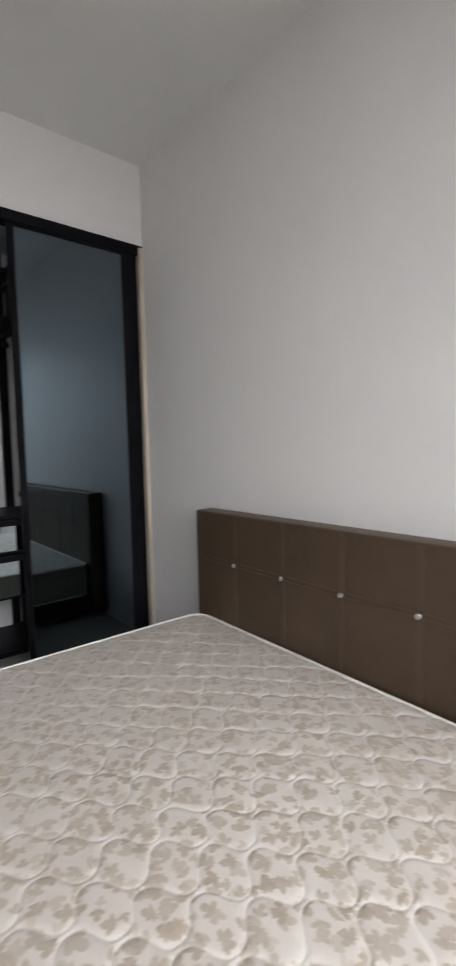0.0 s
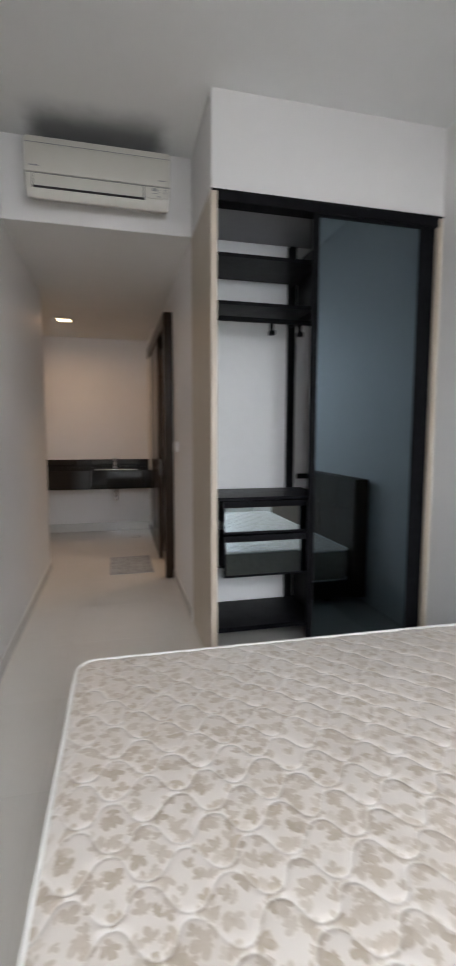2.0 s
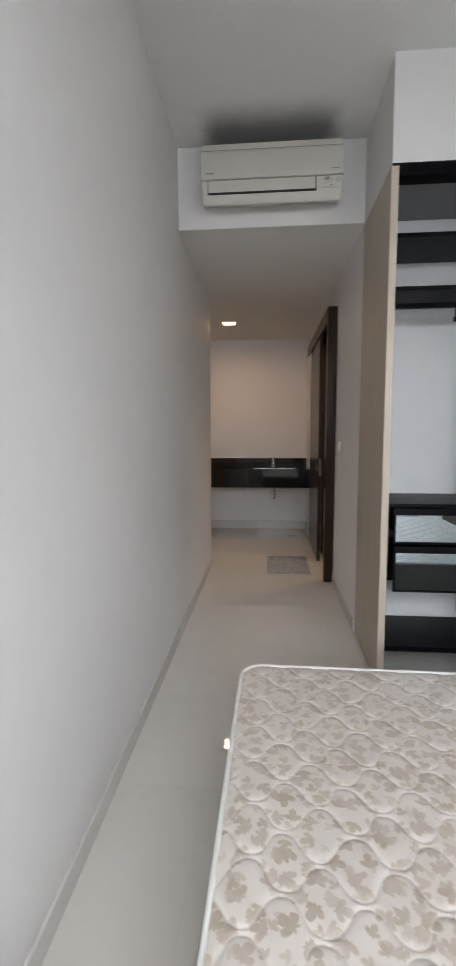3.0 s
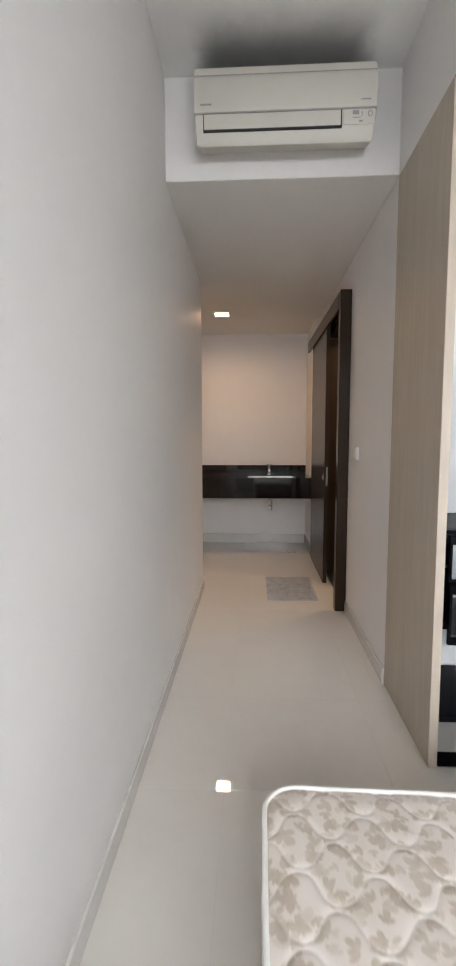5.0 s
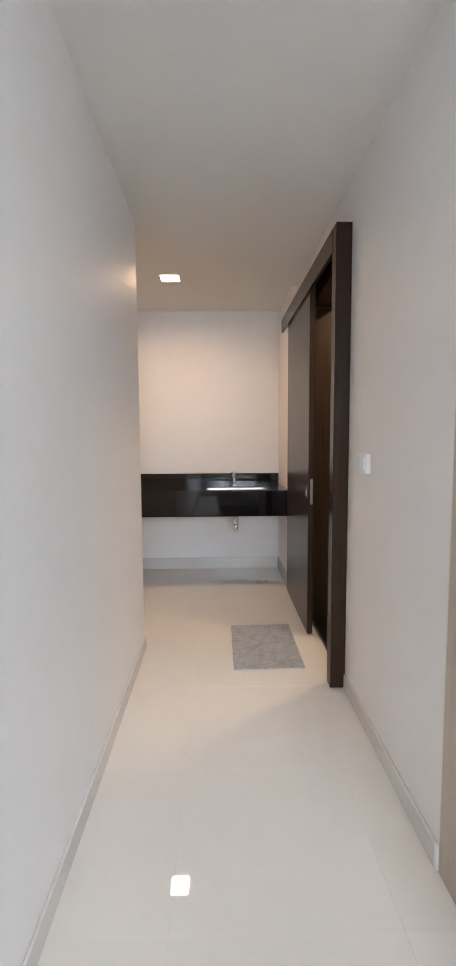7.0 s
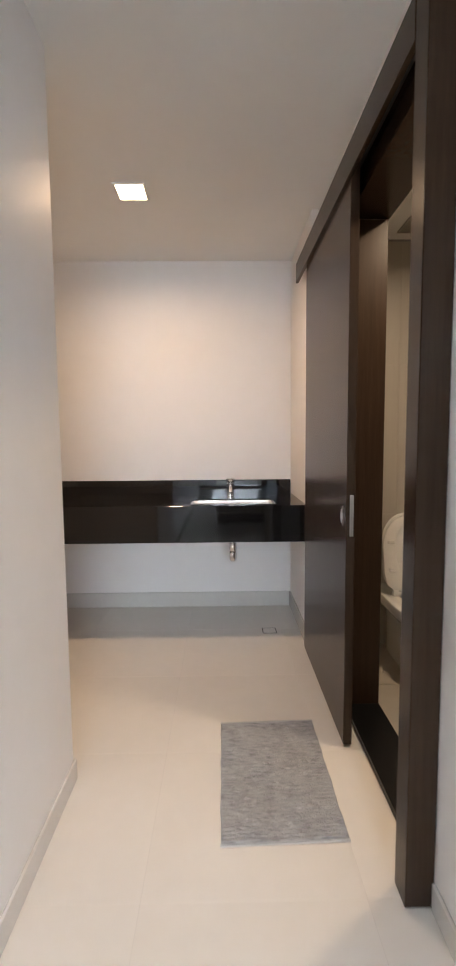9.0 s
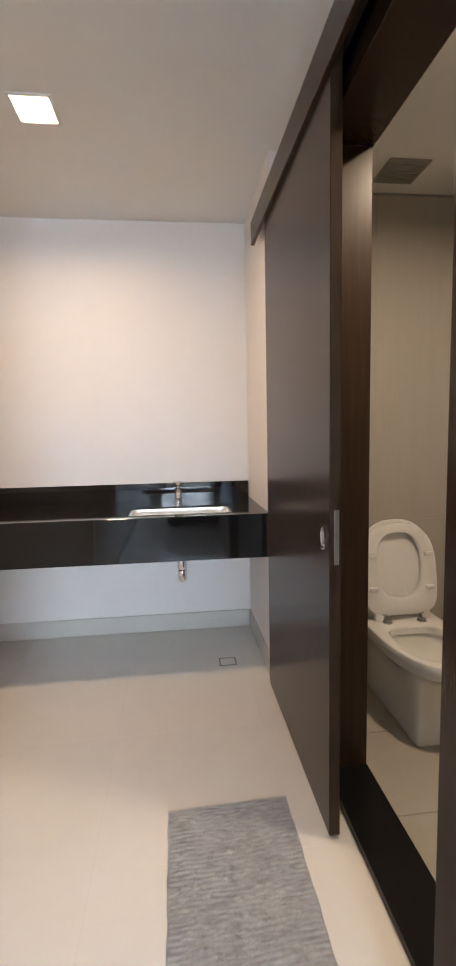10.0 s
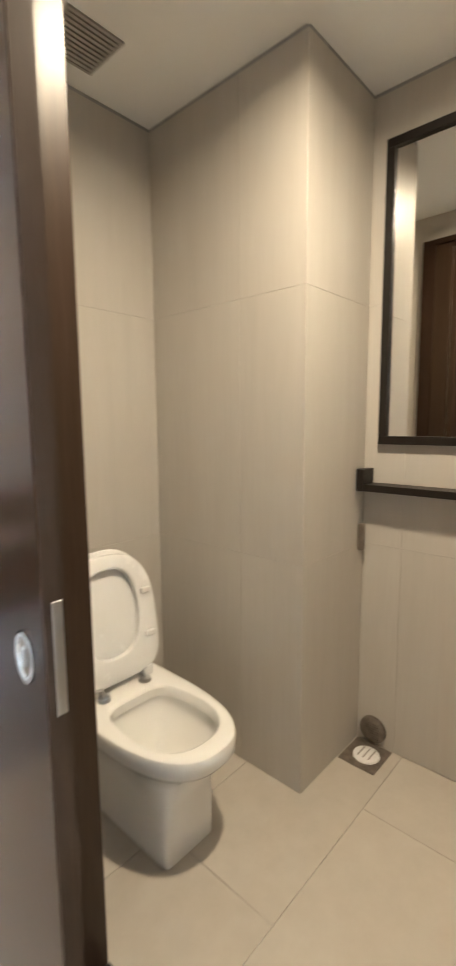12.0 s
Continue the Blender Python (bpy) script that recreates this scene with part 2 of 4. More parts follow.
def mattress_fabric():
    m, t, b = material("ivory_leaf_damask")
    v = coords(t)
    m1, c1 = leaf_mask(t, v, 19.0, 0.034, 0.0)
    m2, c2 = leaf_mask(t, v, 22.0, 0.028, 3.3)
    a = maths(t, "MULTIPLY", m1, maths(t, "ADD", maths(t, "MULTIPLY", c1, 0.25), 0.75))
    c = maths(t, "MULTIPLY", m2, maths(t, "ADD", maths(t, "MULTIPLY", c2, 0.4), 0.50))
    veins = maths(t, "MULTIPLY", noise_tex(t, v, 60, 3, 0.6), 0.5)
    mask = maths(t, "MULTIPLY", maths(t, "MAXIMUM", a, c), maths(t, "ADD", veins, 0.7))
    ground = ramp(t, noise_tex(t, v, 3.0), [(0.3, (0.66, 0.60, 0.545)), (0.7, (0.71, 0.65, 0.595))])
    # white stitching, with the satin folds' highlight painted into its colour
    stitch_sheen = t.nodes.new("ShaderNodeAttribute")
    stitch_sheen.attribute_name = "stitch_sheen"
    print_colour = mixed(t, mask, ground, (0.41, 0.34, 0.265))
    t.links.new(mixed(t, maths(t, "MULTIPLY", stitch_sheen.outputs["Fac"], 0.65), print_colour, (0.88, 0.865, 0.83)), b.inputs["Base Color"])
    r = maths(t, "ADD", maths(t, "MULTIPLY", mask, 0.28), 0.24)
    b.inputs["Specular IOR Level"].default_value = 0.75
    t.links.new(r, b.inputs["Roughness"])
    b.inputs["Sheen Weight"].default_value, b.inputs["Sheen Roughness"].default_value = 0.25, 0.35
    weave = maths(t, "ADD", maths(t, "MULTIPLY", noise_tex(t, coords(t, (1, 6, 1)), 500, 2), 0.5), maths(t, "MULTIPLY", mask, 0.35))
    bump(t, b, weave, 0.22, 0.0015)
    return m


DAMASK = mattress_fabric()
MATT_SIDE = surface("mattress_side_cloth", (0.36, 0.31, 0.26), (0.46, 0.40, 0.34), 25, 0.6, 0.1, 300, 0.25, fine=60)


def rug_material():
    m, t, b = material("grey_chenille_pile")
    v = coords(t)
    streak = noise_tex(t, coords(t, (3, 34, 3)), 7, 5, 0.65)
    blot = noise_tex(t, v, 14, 5, 0.7)
    f = maths(t, "ADD", maths(t, "MULTIPLY", streak, 0.7), maths(t, "MULTIPLY", blot, 0.3))
    t.links.new(ramp(t, f, [(0.36, (0.13, 0.13, 0.133)), (0.47, (0.30, 0.30, 0.305)), (0.66, (0.48, 0.485, 0.495))]), b.inputs["Base Color"])
    b.inputs["Roughness"].default_value = 0.85
    b.inputs["Sheen Weight"].default_value = 0.3
    bump(t, b, noise_tex(t, coords(t, (1, 3, 1)), 260, 3), 0.6, 0.004)
    return m


RUG = rug_material()
HEM = surface("pale_woven_hem", (0.42, 0.44, 0.45), (0.55, 0.57, 0.58), 40, 0.85, 0.08, 300, 0.4, fine=120)

# ---------- building helpers ----------
ORIGIN = {}


def finish(name, bm, mat, parent=None, label="", smooth=False, at=None):
    off = ORIGIN.get(parent, Vector((0, 0, 0))) if parent else (at or Vector((0, 0, 0)))
    bmesh.ops.translate(bm, verts=bm.verts, vec=-Vector(off))
    me = bpy.data.meshes.new(name)
    bm.normal_update()
    bm.to_mesh(me)
    bm.free()
    if smooth:
        for p in me.polygons:
            p.use_smooth = True
        try:
            me.set_sharp_from_angle(angle=radians(35))
        except AttributeError:
            pass
    me.materials.append(mat)
    ob = new(name, me)
    if parent:
        ob.parent = parent
    elif at:
        ob.location = at
    ORIGIN[ob] = Vector(off)
    if label:
        tagged(ob, label)
    return ob


def part(name, bm, mat, parent, label="", smooth=False):
    return finish(name, bm, mat, parent, label, smooth)


def thing(name, place, label, category, group="", kind=""):
    e = new(name)
    e.location = place
    e.empty_display_size = 0.1
    ORIGIN[e] = Vector(place)
    return tagged(e, label, category, group, kind)


def box(bm, x0, x1, y0, y1, z0, z1, bevel=0.0, seg=2, edges=None):
    vs = [bm.verts.new((x, y, z)) for z in (z0, z1) for y in (y0, y1) for x in (x0, x1)]
    fs = [bm.faces.new([vs[i] for i in f]) for f in ((0, 2, 3, 1), (4, 5, 7, 6), (0, 1, 5, 4), (2, 6, 7, 3), (0, 4, 6, 2), (1, 3, 7, 5))]
    if bevel:
        es = list({e for f in fs for e in f.edges})
        bmesh.ops.bevel(bm, geom=es, offset=bevel, segments=seg, affect="EDGES", profile=0.6)
    return bm


def boxes(*dims, bevel=0.0, seg=2):
    bm = bmesh.new()
    for d in dims:
        box(bm, *d, bevel=bevel, seg=seg)
    return bm


def tube(bm, points, radius, n=10, caps=True):
    """A round bar along a line of points."""
    rings = []
    pts = [Vector(p) for p in points]
    for i, p in enumerate(pts):
        d = (pts[min(i + 1, len(pts) - 1)] - pts[max(i - 1, 0)]).normalized()
        a = d.orthogonal().normalized()
        if rings:
            a = (rings[-1][1] - d * rings[-1][1].dot(d)).normalized()
        b = d.cross(a)
        r = radius[i] if isinstance(radius, (list, tuple)) else radius
        rings.append(([bm.verts.new(p + r * (math.cos(2 * math.pi * k / n) * a + math.sin(2 * math.pi * k / n) * b)) for k in range(n)], a))
    for (u, _), (w, _) in zip(rings, rings[1:]):
        for k in range(n):
            bm.faces.new((u[k], u[(k + 1) % n], w[(k + 1) % n], w[k]))
    if caps:
        bm.faces.new(rings[0][0][::-1])
        bm.faces.new(rings[-1][0])
    return bm


def loft(bm, rings, cap_start=False, cap_end=False):
    made = [[bm.verts.new(p) for p in r] for r in rings]
    n = len(made[0])
    for u, w in zip(made, made[1:]):
        for k in range(n):
            bm.faces.new((u[k], u[(k + 1) % n], w[(k + 1) % n], w[k]))
    if cap_start:
        bm.faces.new(made[0][::-1])
    if cap_end:
        bm.faces.new(made[-1])
    return made


def extrude_profile(bm, profile, x0, x1):
    """A closed (y, z) profile drawn along x."""
    a = [bm.verts.new((x0, y, z)) for y, z in profile]
    b = [bm.verts.new((x1, y, z)) for y, z in profile]
    n = len(profile)
    for k in range(n):
        bm.faces.new((a[k], a[(k + 1) % n], b[(k + 1) % n], b[k]))
    bm.faces.new(a[::-1])
    bm.faces.new(b)
    bmesh.ops.recalc_face_normals(bm, faces=bm.faces)
    return bm


def structure(name, bm, mat, label, category):
    return tagged(finish(name, bm, mat), label, category, kind="structure")


# ---------- the plan ----------
LX = 0.0            # long left wall
RX = 1.168          # corridor's other wall
BX = 2.585          # bed wall
WY = 2.92           # wardrobe front
AY = 3.578          # face of the lowered ceiling, with the air conditioner
CZ = 2.643          # corridor ceiling
HZ = 3.135          # bedroom ceiling
LY = 5.20           # end of the left wall
VY = 7.122          # vanity wall
VX = 1.118          # vanity's side wall
VLX = -1.10         # vanity recess, far side
TX = 1.337          # bathroom face of the doorway wall
JY0, JY1 = 4.755, 5.66   # doorway
HEAD = 2.285        # doorway height
PX, PY = 2.10, 5.61      # pipe shaft corner in the bathroom
MX = 2.528          # mirror wall
KY = 6.352          # wall behind the toilet
BZ = 2.48           # bathroom ceiling
BF = 0.015          # bathroom floor
BY0 = 3.72          # bathroom's near end

structure("wall_left", boxes((LX - 0.12, LX, BACK_Y - 0.15, LY, 0, HZ + 0.1)), PAINT, "smooth white painted wall beside the bed and corridor", "wall")
structure("wall_bed", boxes((BX, BX + 0.12, BACK_Y - 0.15, AY - 0.004, 0, HZ + 0.1)), PAINT, "smooth white painted wall behind the headboard", "wall")
structure("wall_window", boxes((LX, WIN_X0, BACK_Y - 0.15, BACK_Y, 0, HZ), (WIN_X1, BX, BACK_Y - 0.15, BACK_Y, 0, HZ),
          (WIN_X0, WIN_X1, BACK_Y - 0.15, BACK_Y, 0, WIN_Z0), (WIN_X0, WIN_X1, BACK_Y - 0.15, BACK_Y, WIN_Z1, HZ)), PAINT, "white painted wall round the bedroom window", "wall")
structure("wall_wardrobe_bulkhead", boxes((RX, BX, WY + 0.002, AY, CZ - 0.006, HZ)), PAINT, "white painted bulkhead above the wardrobe", "bulkhead")
structure("wall_beam", boxes((LX, RX + 0.04, AY, AY + 0.12, CZ + 0.002, HZ)), PAINT, "white painted drop wall holding the air conditioner", "wall")
structure("ceiling_bedroom", boxes((LX - 0.12, BX + 0.12, BACK_Y - 0.15, AY + 0.12, HZ, HZ + 0.12)), CEIL_DARK_PATCH, "white plaster ceiling with a dark patch over the air conditioner", "ceiling")
structure("ceiling_corridor", boxes((LX - 0.12, TX, AY + 0.003, LY, CZ, CZ + 0.1), (VLX - 0.12, TX, LY, VY + 0.12, CZ, CZ + 0.1)), CEIL_PAINT, "plain white plaster ceiling of the corridor and vanity", "ceiling")
structure("wall_corridor", boxes((RX, TX - 0.012, AY, JY0, 0, CZ), (RX, TX - 0.012, JY0, JY1, HEAD + 0.03, CZ), (RX, TX - 0.012, JY1, VY, 0, CZ)), PAINT, "white painted corridor wall with the bathroom doorway", "wall")
structure("wall_vanity_side", boxes((VX, RX - 0.001, 6.335, VY, 0, CZ)), PAINT, "white painted side wall of the vanity recess", "wall")
structure("wall_vanity", boxes((VLX, TX, VY, VY + 0.12, 0, CZ)), PAINT, "white painted wall behind the vanity counter", "wall")
structure("wall_recess", boxes((VLX - 0.12, VLX, LY - 0.12, VY + 0.12, 0, CZ), (VLX, LX - 0.12, LY - 0.12, LY, 0, CZ)), PAINT, "plain white wall closing the vanity recess", "wall")

# window in the wall behind the walker
win = thing("window_1", (1.2, BACK_Y, WIN_Z0), "wide bedroom window with grey aluminium frame", "window", kind="structure")
f = 0.05
part("window_frame", boxes((WIN_X0, WIN_X1, BACK_Y - 0.1, BACK_Y - 0.03, WIN_Z0, WIN_Z0 + f), (WIN_X0, WIN_X1, BACK_Y - 0.1, BACK_Y - 0.03, WIN_Z1 - f, WIN_Z1),
     (WIN_X0, WIN_X0 + f, BACK_Y - 0.1, BACK_Y - 0.03, WIN_Z0 + f, WIN_Z1 - f), (WIN_X1 - f, WIN_X1, BACK_Y - 0.1, BACK_Y - 0.03, WIN_Z0 + f, WIN_Z1 - f)), FRAME_WHITE, win)
for k in range(4):
    x0 = WIN_X0 + f + k * (WIN_X1 - WIN_X0 - f) / 4
    x1 = x0 + (WIN_X1 - WIN_X0 - f) / 4 - f
    pane = part("pane", boxes((x0 - 0.004, x1 + 0.004, BACK_Y - 0.068, BACK_Y - 0.062, WIN_Z0 + f, WIN_Z1 - f)), GLASS, win)
    pane.visible_shadow = False
    if k < 3:
        part("mullion", boxes((x1, x1 + f, BACK_Y - 0.1, BACK_Y - 0.03, WIN_Z0 + f, WIN_Z1 - f), bevel=0.004), FRAME_WHITE, win)

# ---------- bathroom shell ----------
structure("wall_bath_doorway", boxes((TX - 0.012, TX, BY0, JY0, 0, BZ), (TX - 0.012, TX, JY0, JY1, HEAD + 0.03, BZ), (TX - 0.012, TX, JY1, KY, 0, BZ)), BATH_TILE, "greige tiled bathroom wall beside the doorway", "wall")
BACKING = WALL_GROUT
wall_shaft = structure("wall_shaft", boxes((PX + 0.008, PX + 0.10, PY + 0.008, KY + 0.1, 0, BZ + 0.1), (PX + 0.10, MX + 0.1, PY + 0.008, PY + 0.1, 0, BZ + 0.1)), BACKING, "boxed pipe shaft clad in large greige tiles", "wall")
wall_mirror = structure("wall_mirror_side", boxes((MX + 0.008, MX + 0.12, BY0 - 0.1, PY + 0.008, 0, BZ + 0.1)), BACKING, "bathroom wall clad in large greige tiles", "wall")
wall_toilet = structure("wall_toilet", boxes((TX, PX + 0.008, KY + 0.008, KY + 0.12, 0, BZ + 0.1)), BACKING, "bathroom wall behind the toilet, clad in greige tiles", "wall")
structure("wall_bath_end", boxes((TX - 0.012, MX + 0.12, BY0 - 0.1, BY0, 0, BZ + 0.1)), BATH_TILE, "plain greige wall closing the bathroom", "wall")
structure("ceiling_bathroom", boxes((TX - 0.012, MX + 0.12, BY0 - 0.1, KY + 0.12, BZ, BZ + 0.08)), CEIL_PAINT, "plain white bathroom ceiling", "ceiling")

# ---------- skirtings ----------
SK = 0.085


def skirting(name, dims, mat, label):
    structure(name, boxes(dims, bevel=0.003, seg=1), mat, label, "skirting")


skirting("baseboard_left", (LX, LX + 0.011, BACK_Y, LY + 0.011, 0.001, SK), SKIRT, "low grey tile skirting along the white wall")
skirting("baseboard_left_return", (LX - 0.119, LX - 0.0005, LY, LY + 0.011, 0.001, SK), SKIRT, "low grey tile skirting round the wall end")
skirting("baseboard_corridor", (RX - 0.011, RX, AY + 0.012, 4.668, 0.001, SK), SKIRT, "low grey tile skirting of the corridor")
skirting("baseboard_corridor_end", (RX - 0.013, RX, AY - 0.004, AY + 0.011, 0.001, SK + 0.004), PLASTIC_WHITE, "small white cut end of the skirting")
skirting("baseboard_vanity", (VLX, VX - 0.012, VY - 0.011, VY, 0.001, 0.118), SKIRT_GLOSS, "glossy pale tile skirting under the vanity")
skirting("baseboard_vanity_side", (VX - 0.011, VX, 6.34, VY, 0.001, 0.118), SKIRT_GLOSS, "glossy pale tile skirting beside the vanity")

# ---------- wardrobe ----------
ward = thing("wardrobe", ((RX + BX) / 2, 3.25, 0), "half-open built-in wardrobe with pale oak side and smoked mirror doors", "wardrobe")
part("side_panel", boxes((RX - 0.004, RX + 0.030, WY, AY - 0.006, 0.004, CZ - 0.010), bevel=0.0015, seg=1), OAK, ward, "pale oak laminate side panel")
part("edge_strip", boxes((RX - 0.0045, RX + 0.0305, WY - 0.004, WY - 0.0005, 0.004, CZ - 0.010)), OAK_EDGE, ward, "pale oak edging")
part("filler_panel", boxes((2.556, BX - 0.002, WY - 0.004, WY + 0.10, 0.004, CZ - 0.010), bevel=0.0015, seg=1), OAK_EDGE, ward, "narrow pale oak filler")
part("top_rail", boxes((RX + 0.031, 2.555, WY - 0.002, WY + 0.09, 2.580, CZ - 0.008), (RX - 0.003, BX - 0.003, WY - 0.007, WY - 0.0045, CZ - 0.018, CZ - 0.007)), BLACK, ward, "black aluminium head rail")
part("back_panel", boxes((RX + 0.031, 2.556, 3.50, 3.518, 0.004, CZ - 0.02)), WARD_INNER, ward, "white back board")
part("inner_side", boxes((RX + 0.0305, RX + 0.036, WY + 0.095, 3.499, 0.004, CZ - 0.02)), WARD_INNER, ward)
part("inner_side", boxes((2.53, 2.5555, WY + 0.11, 3.499, 0.004, CZ - 0.02)), WARD_INNER, ward)
part("inner_top", boxes((RX + 0.037, 2.529, WY + 0.095, 3.499, CZ - 0.03, CZ - 0.012)), WARD_TOP_SHADED, ward, "white inner top, coloured grey for shade")
part("bottom_track", boxes((RX + 0.037, 2.555, WY + 0.004, WY + 0.085, 0.0045, 0.014)), BLACK, ward, "black sliding track")
part("jamb", boxes((2.500, 2.5555, WY + 0.030, WY + 0.098, 0.015, 2.579)), BLACK, ward, "black closing jamb")


def sliding_door(x0, x1, y0, stile_left, stile_right):
    d = part("sliding_door", boxes((x0, x0 + stile_left, y0, y0 + 0.030, 0.018, 2.576), (x1 - stile_right, x1, y0, y0 + 0.030, 0.018, 2.576),
             (x0 + stile_left, x1 - stile_right, y0, y0 + 0.030, 0.018, 0.055), (x0 + stile_left, x1 - stile_right, y0, y0 + 0.030, 2.562, 2.576), bevel=0.0015, seg=1), BLACK, ward, "black framed sliding door")
    part("mirror_glass", boxes((x0 + stile_left - 0.004, x1 - stile_right + 0.004, y0 + 0.008, y0 + 0.014, 0.05, 2.566)), SMOKED, d, "smoked grey mirror glass")


sliding_door(1.757, 2.497, WY + 0.006, 0.036, 0.058)
sliding_door(1.815, 2.497, WY + 0.046, 0.036, 0.036)

# fittings inside the wardrobe: posts, trays, drawers
rackw = thing("wardrobe_rack", (1.6, 3.3, 0), "black metal wardrobe rack with two shelves and hanging rail", "rack")
for x in (1.218, 1.815):
    part("post", boxes((x, x + 0.050, 3.455, 3.495, 0.12, 2.60), bevel=0.002, seg=1), BLACK, rackw)


def shelf_tray(z, y0, lip, x0=1.212, x1=1.868):
    t = part("shelf", boxes((x0, x1, y0, 3.452, z, z + 0.012)), BLACK_LAM, rackw, "black shelf")
    part("lip", boxes((x0, x1, y0 - 0.004, y0 - 0.0005, z - 0.004, z + lip)), BLACK, t)
    part("end_plate", boxes((x0 - 0.004, x0 - 0.0005, y0 - 0.004, 3.45, z - 0.004, z + 0.055)), BLACK, t)
    for x in (1.222, 1.819):
        part("bracket", boxes((x, x + 0.018, y0 + 0.02, 3.454, z - 0.022, z - 0.0005)), BLACK, t)


shelf_tray(2.350, 3.05, 0.016)
shelf_tray(2.086, 3.05, 0.016)
rail = bmesh.new()
box(rail, 1.213, 2.40, 3.18, 3.205, 2.026, 2.052, bevel=0.003, seg=1)
part("hanging_rail", rail, BLACK, rackw, "black hanging rail")
for x in (1.602, 1.788):
    hook = bmesh.new()
    box(hook, x - 0.012, x + 0.012, 3.185, 3.20, 1.980, 2.025, bevel=0.002, seg=1)
    box(hook, x - 0.017, x + 0.017, 3.165, 3.205, 1.953, 1.979, bevel=0.002, seg=1)
    part("hook", hook, BLACK, rackw)
low = part("low_tray", boxes((1.215, 1.862, 2.99, 3.452, 0.166, 0.180)), BLACK_LAM, rackw, "low black tray")
part("lip", boxes((1.215, 1.862, 2.985, 2.9895, 0.158, 0.186)), BLACK, low)
part("lip", boxes((1.8625, 1.868, 2.985, 3.452, 0.158, 0.186)), BLACK, low)
for z0, z1 in ((2.07, 2.50), (0.14, 0.535)):
    part("side_panel", boxes((1.870, 1.884, 3.03, 3.452, z0, z1), bevel=0.0015, seg=1), BLACK_LAM, rackw, "black side panel")
part("back_bar", boxes((1.90, 2.45, 3.47, 3.494, 1.03, 1.065)), BLACK, rackw)

dr = thing("drawer_unit", (1.53, 3.2, 0.5), "black two-drawer unit with smoked mirror fronts hung on the rack", "drawers")
part("top", boxes((1.206, 1.915, 2.985, 3.452, 0.955, 0.972), bevel=0.0015, seg=1), BLACK_LAM, dr, "black top board")
part("side", boxes((1.213, 1.231, 3.02, 3.452, 0.545, 0.9545)), BLACK_LAM, dr)
part("side", boxes((1.892, 1.910, 3.02, 3.452, 0.545, 0.9545)), BLACK_LAM, dr)
part("bottom", boxes((1.2315, 1.8915, 3.02, 3.452, 0.545, 0.560)), BLACK_LAM, dr)
for z0, z1, y in ((0.752, 0.945, 3.0), (0.492, 0.742, 2.985)):
    d = part("drawer", boxes((1.262, 1.890, y + 0.018, 3.43, z0 + 0.06, z1 - 0.045)), BLACK_LAM, dr, "black drawer")
    part("front_frame", boxes((1.252, 1.905, y, y + 0.017, z1 - 0.036, z1), (1.252, 1.905, y, y + 0.017, z0, z0 + 0.012),
         (1.252, 1.262, y, y + 0.017, z0 + 0.012, z1 - 0.036), (1.896, 1.905, y, y + 0.017, z0 + 0.012, z1 - 0.036)), BLACK, d)
    part("front_glass", boxes((1.2625, 1.8955, y + 0.004, y + 0.012, z0 + 0.0125, z1 - 0.0365)), DRAWER_GLASS, d, "smoked mirror front")

# ---------- bed ----------
BED_Y0, BED_Y1, BED_X0, HB_X = 0.36, 2.212, 0.468, 2.455
MZ = 0.444
bed = thing("bed", (1.5, 1.4, 0), "low bed base with a brown leatherette headboard studded with crystal buttons", "bed")
part("base", boxes((BED_X0 + 0.03, HB_X - 0.002, BED_Y0 + 0.01, BED_Y1 - 0.012, 0.05, 0.188), bevel=0.012, seg=2), BED_BASE, bed, "dark upholstered base")
for x in (0.6, 2.3):
    for y in (0.50, 2.08):
        part("foot", boxes((x - 0.03, x + 0.03, y - 0.03, y + 0.03, 0.001, 0.049)), BLACK, bed)
hb = part("headboard", boxes((HB_X, BX - 0.015, BED_Y0 - 0.012, BED_Y1 + 0.012, 0.05, 0.997), bevel=0.012, seg=3), LEATHER, bed, "brown leatherette headboard", True)
ys = [BED_Y0 - 0.005] + [0.620 + 0.32 * k for k in range(0, 5)] + [BED_Y1 + 0.005]
for a, b in zip(ys, ys[1:]):
    for z0, z1 in ((0.30, 0.747), (0.747, 0.990)):
        g = bmesh.new()
        n = 9
        grid = [[None] * (n + 1) for _ in range(n + 1)]
        for i in range(n + 1):
            for j in range(n + 1):
                u, w = i / n, j / n
                puff = (min(1, 6 * u * 1.0, 6 * (1 - u)) ** 0.5) * (min(1, 6 * w, 6 * (1 - w)) ** 0.5)
                grid[i][j] = g.verts.new((HB_X - 0.0012 - 0.0024 * puff, a + 0.0008 + (b - a - 0.0016) * u, z0 + 0.0008 + (z1 - z0 - 0.0016) * w))
        for i in range(n):
            for j in range(n):
                g.faces.new((grid[i][j], grid[i][j + 1], grid[i + 1][j + 1], grid[i + 1][j]))
        part("cushion_panel", g, LEATHER, hb, "", True)
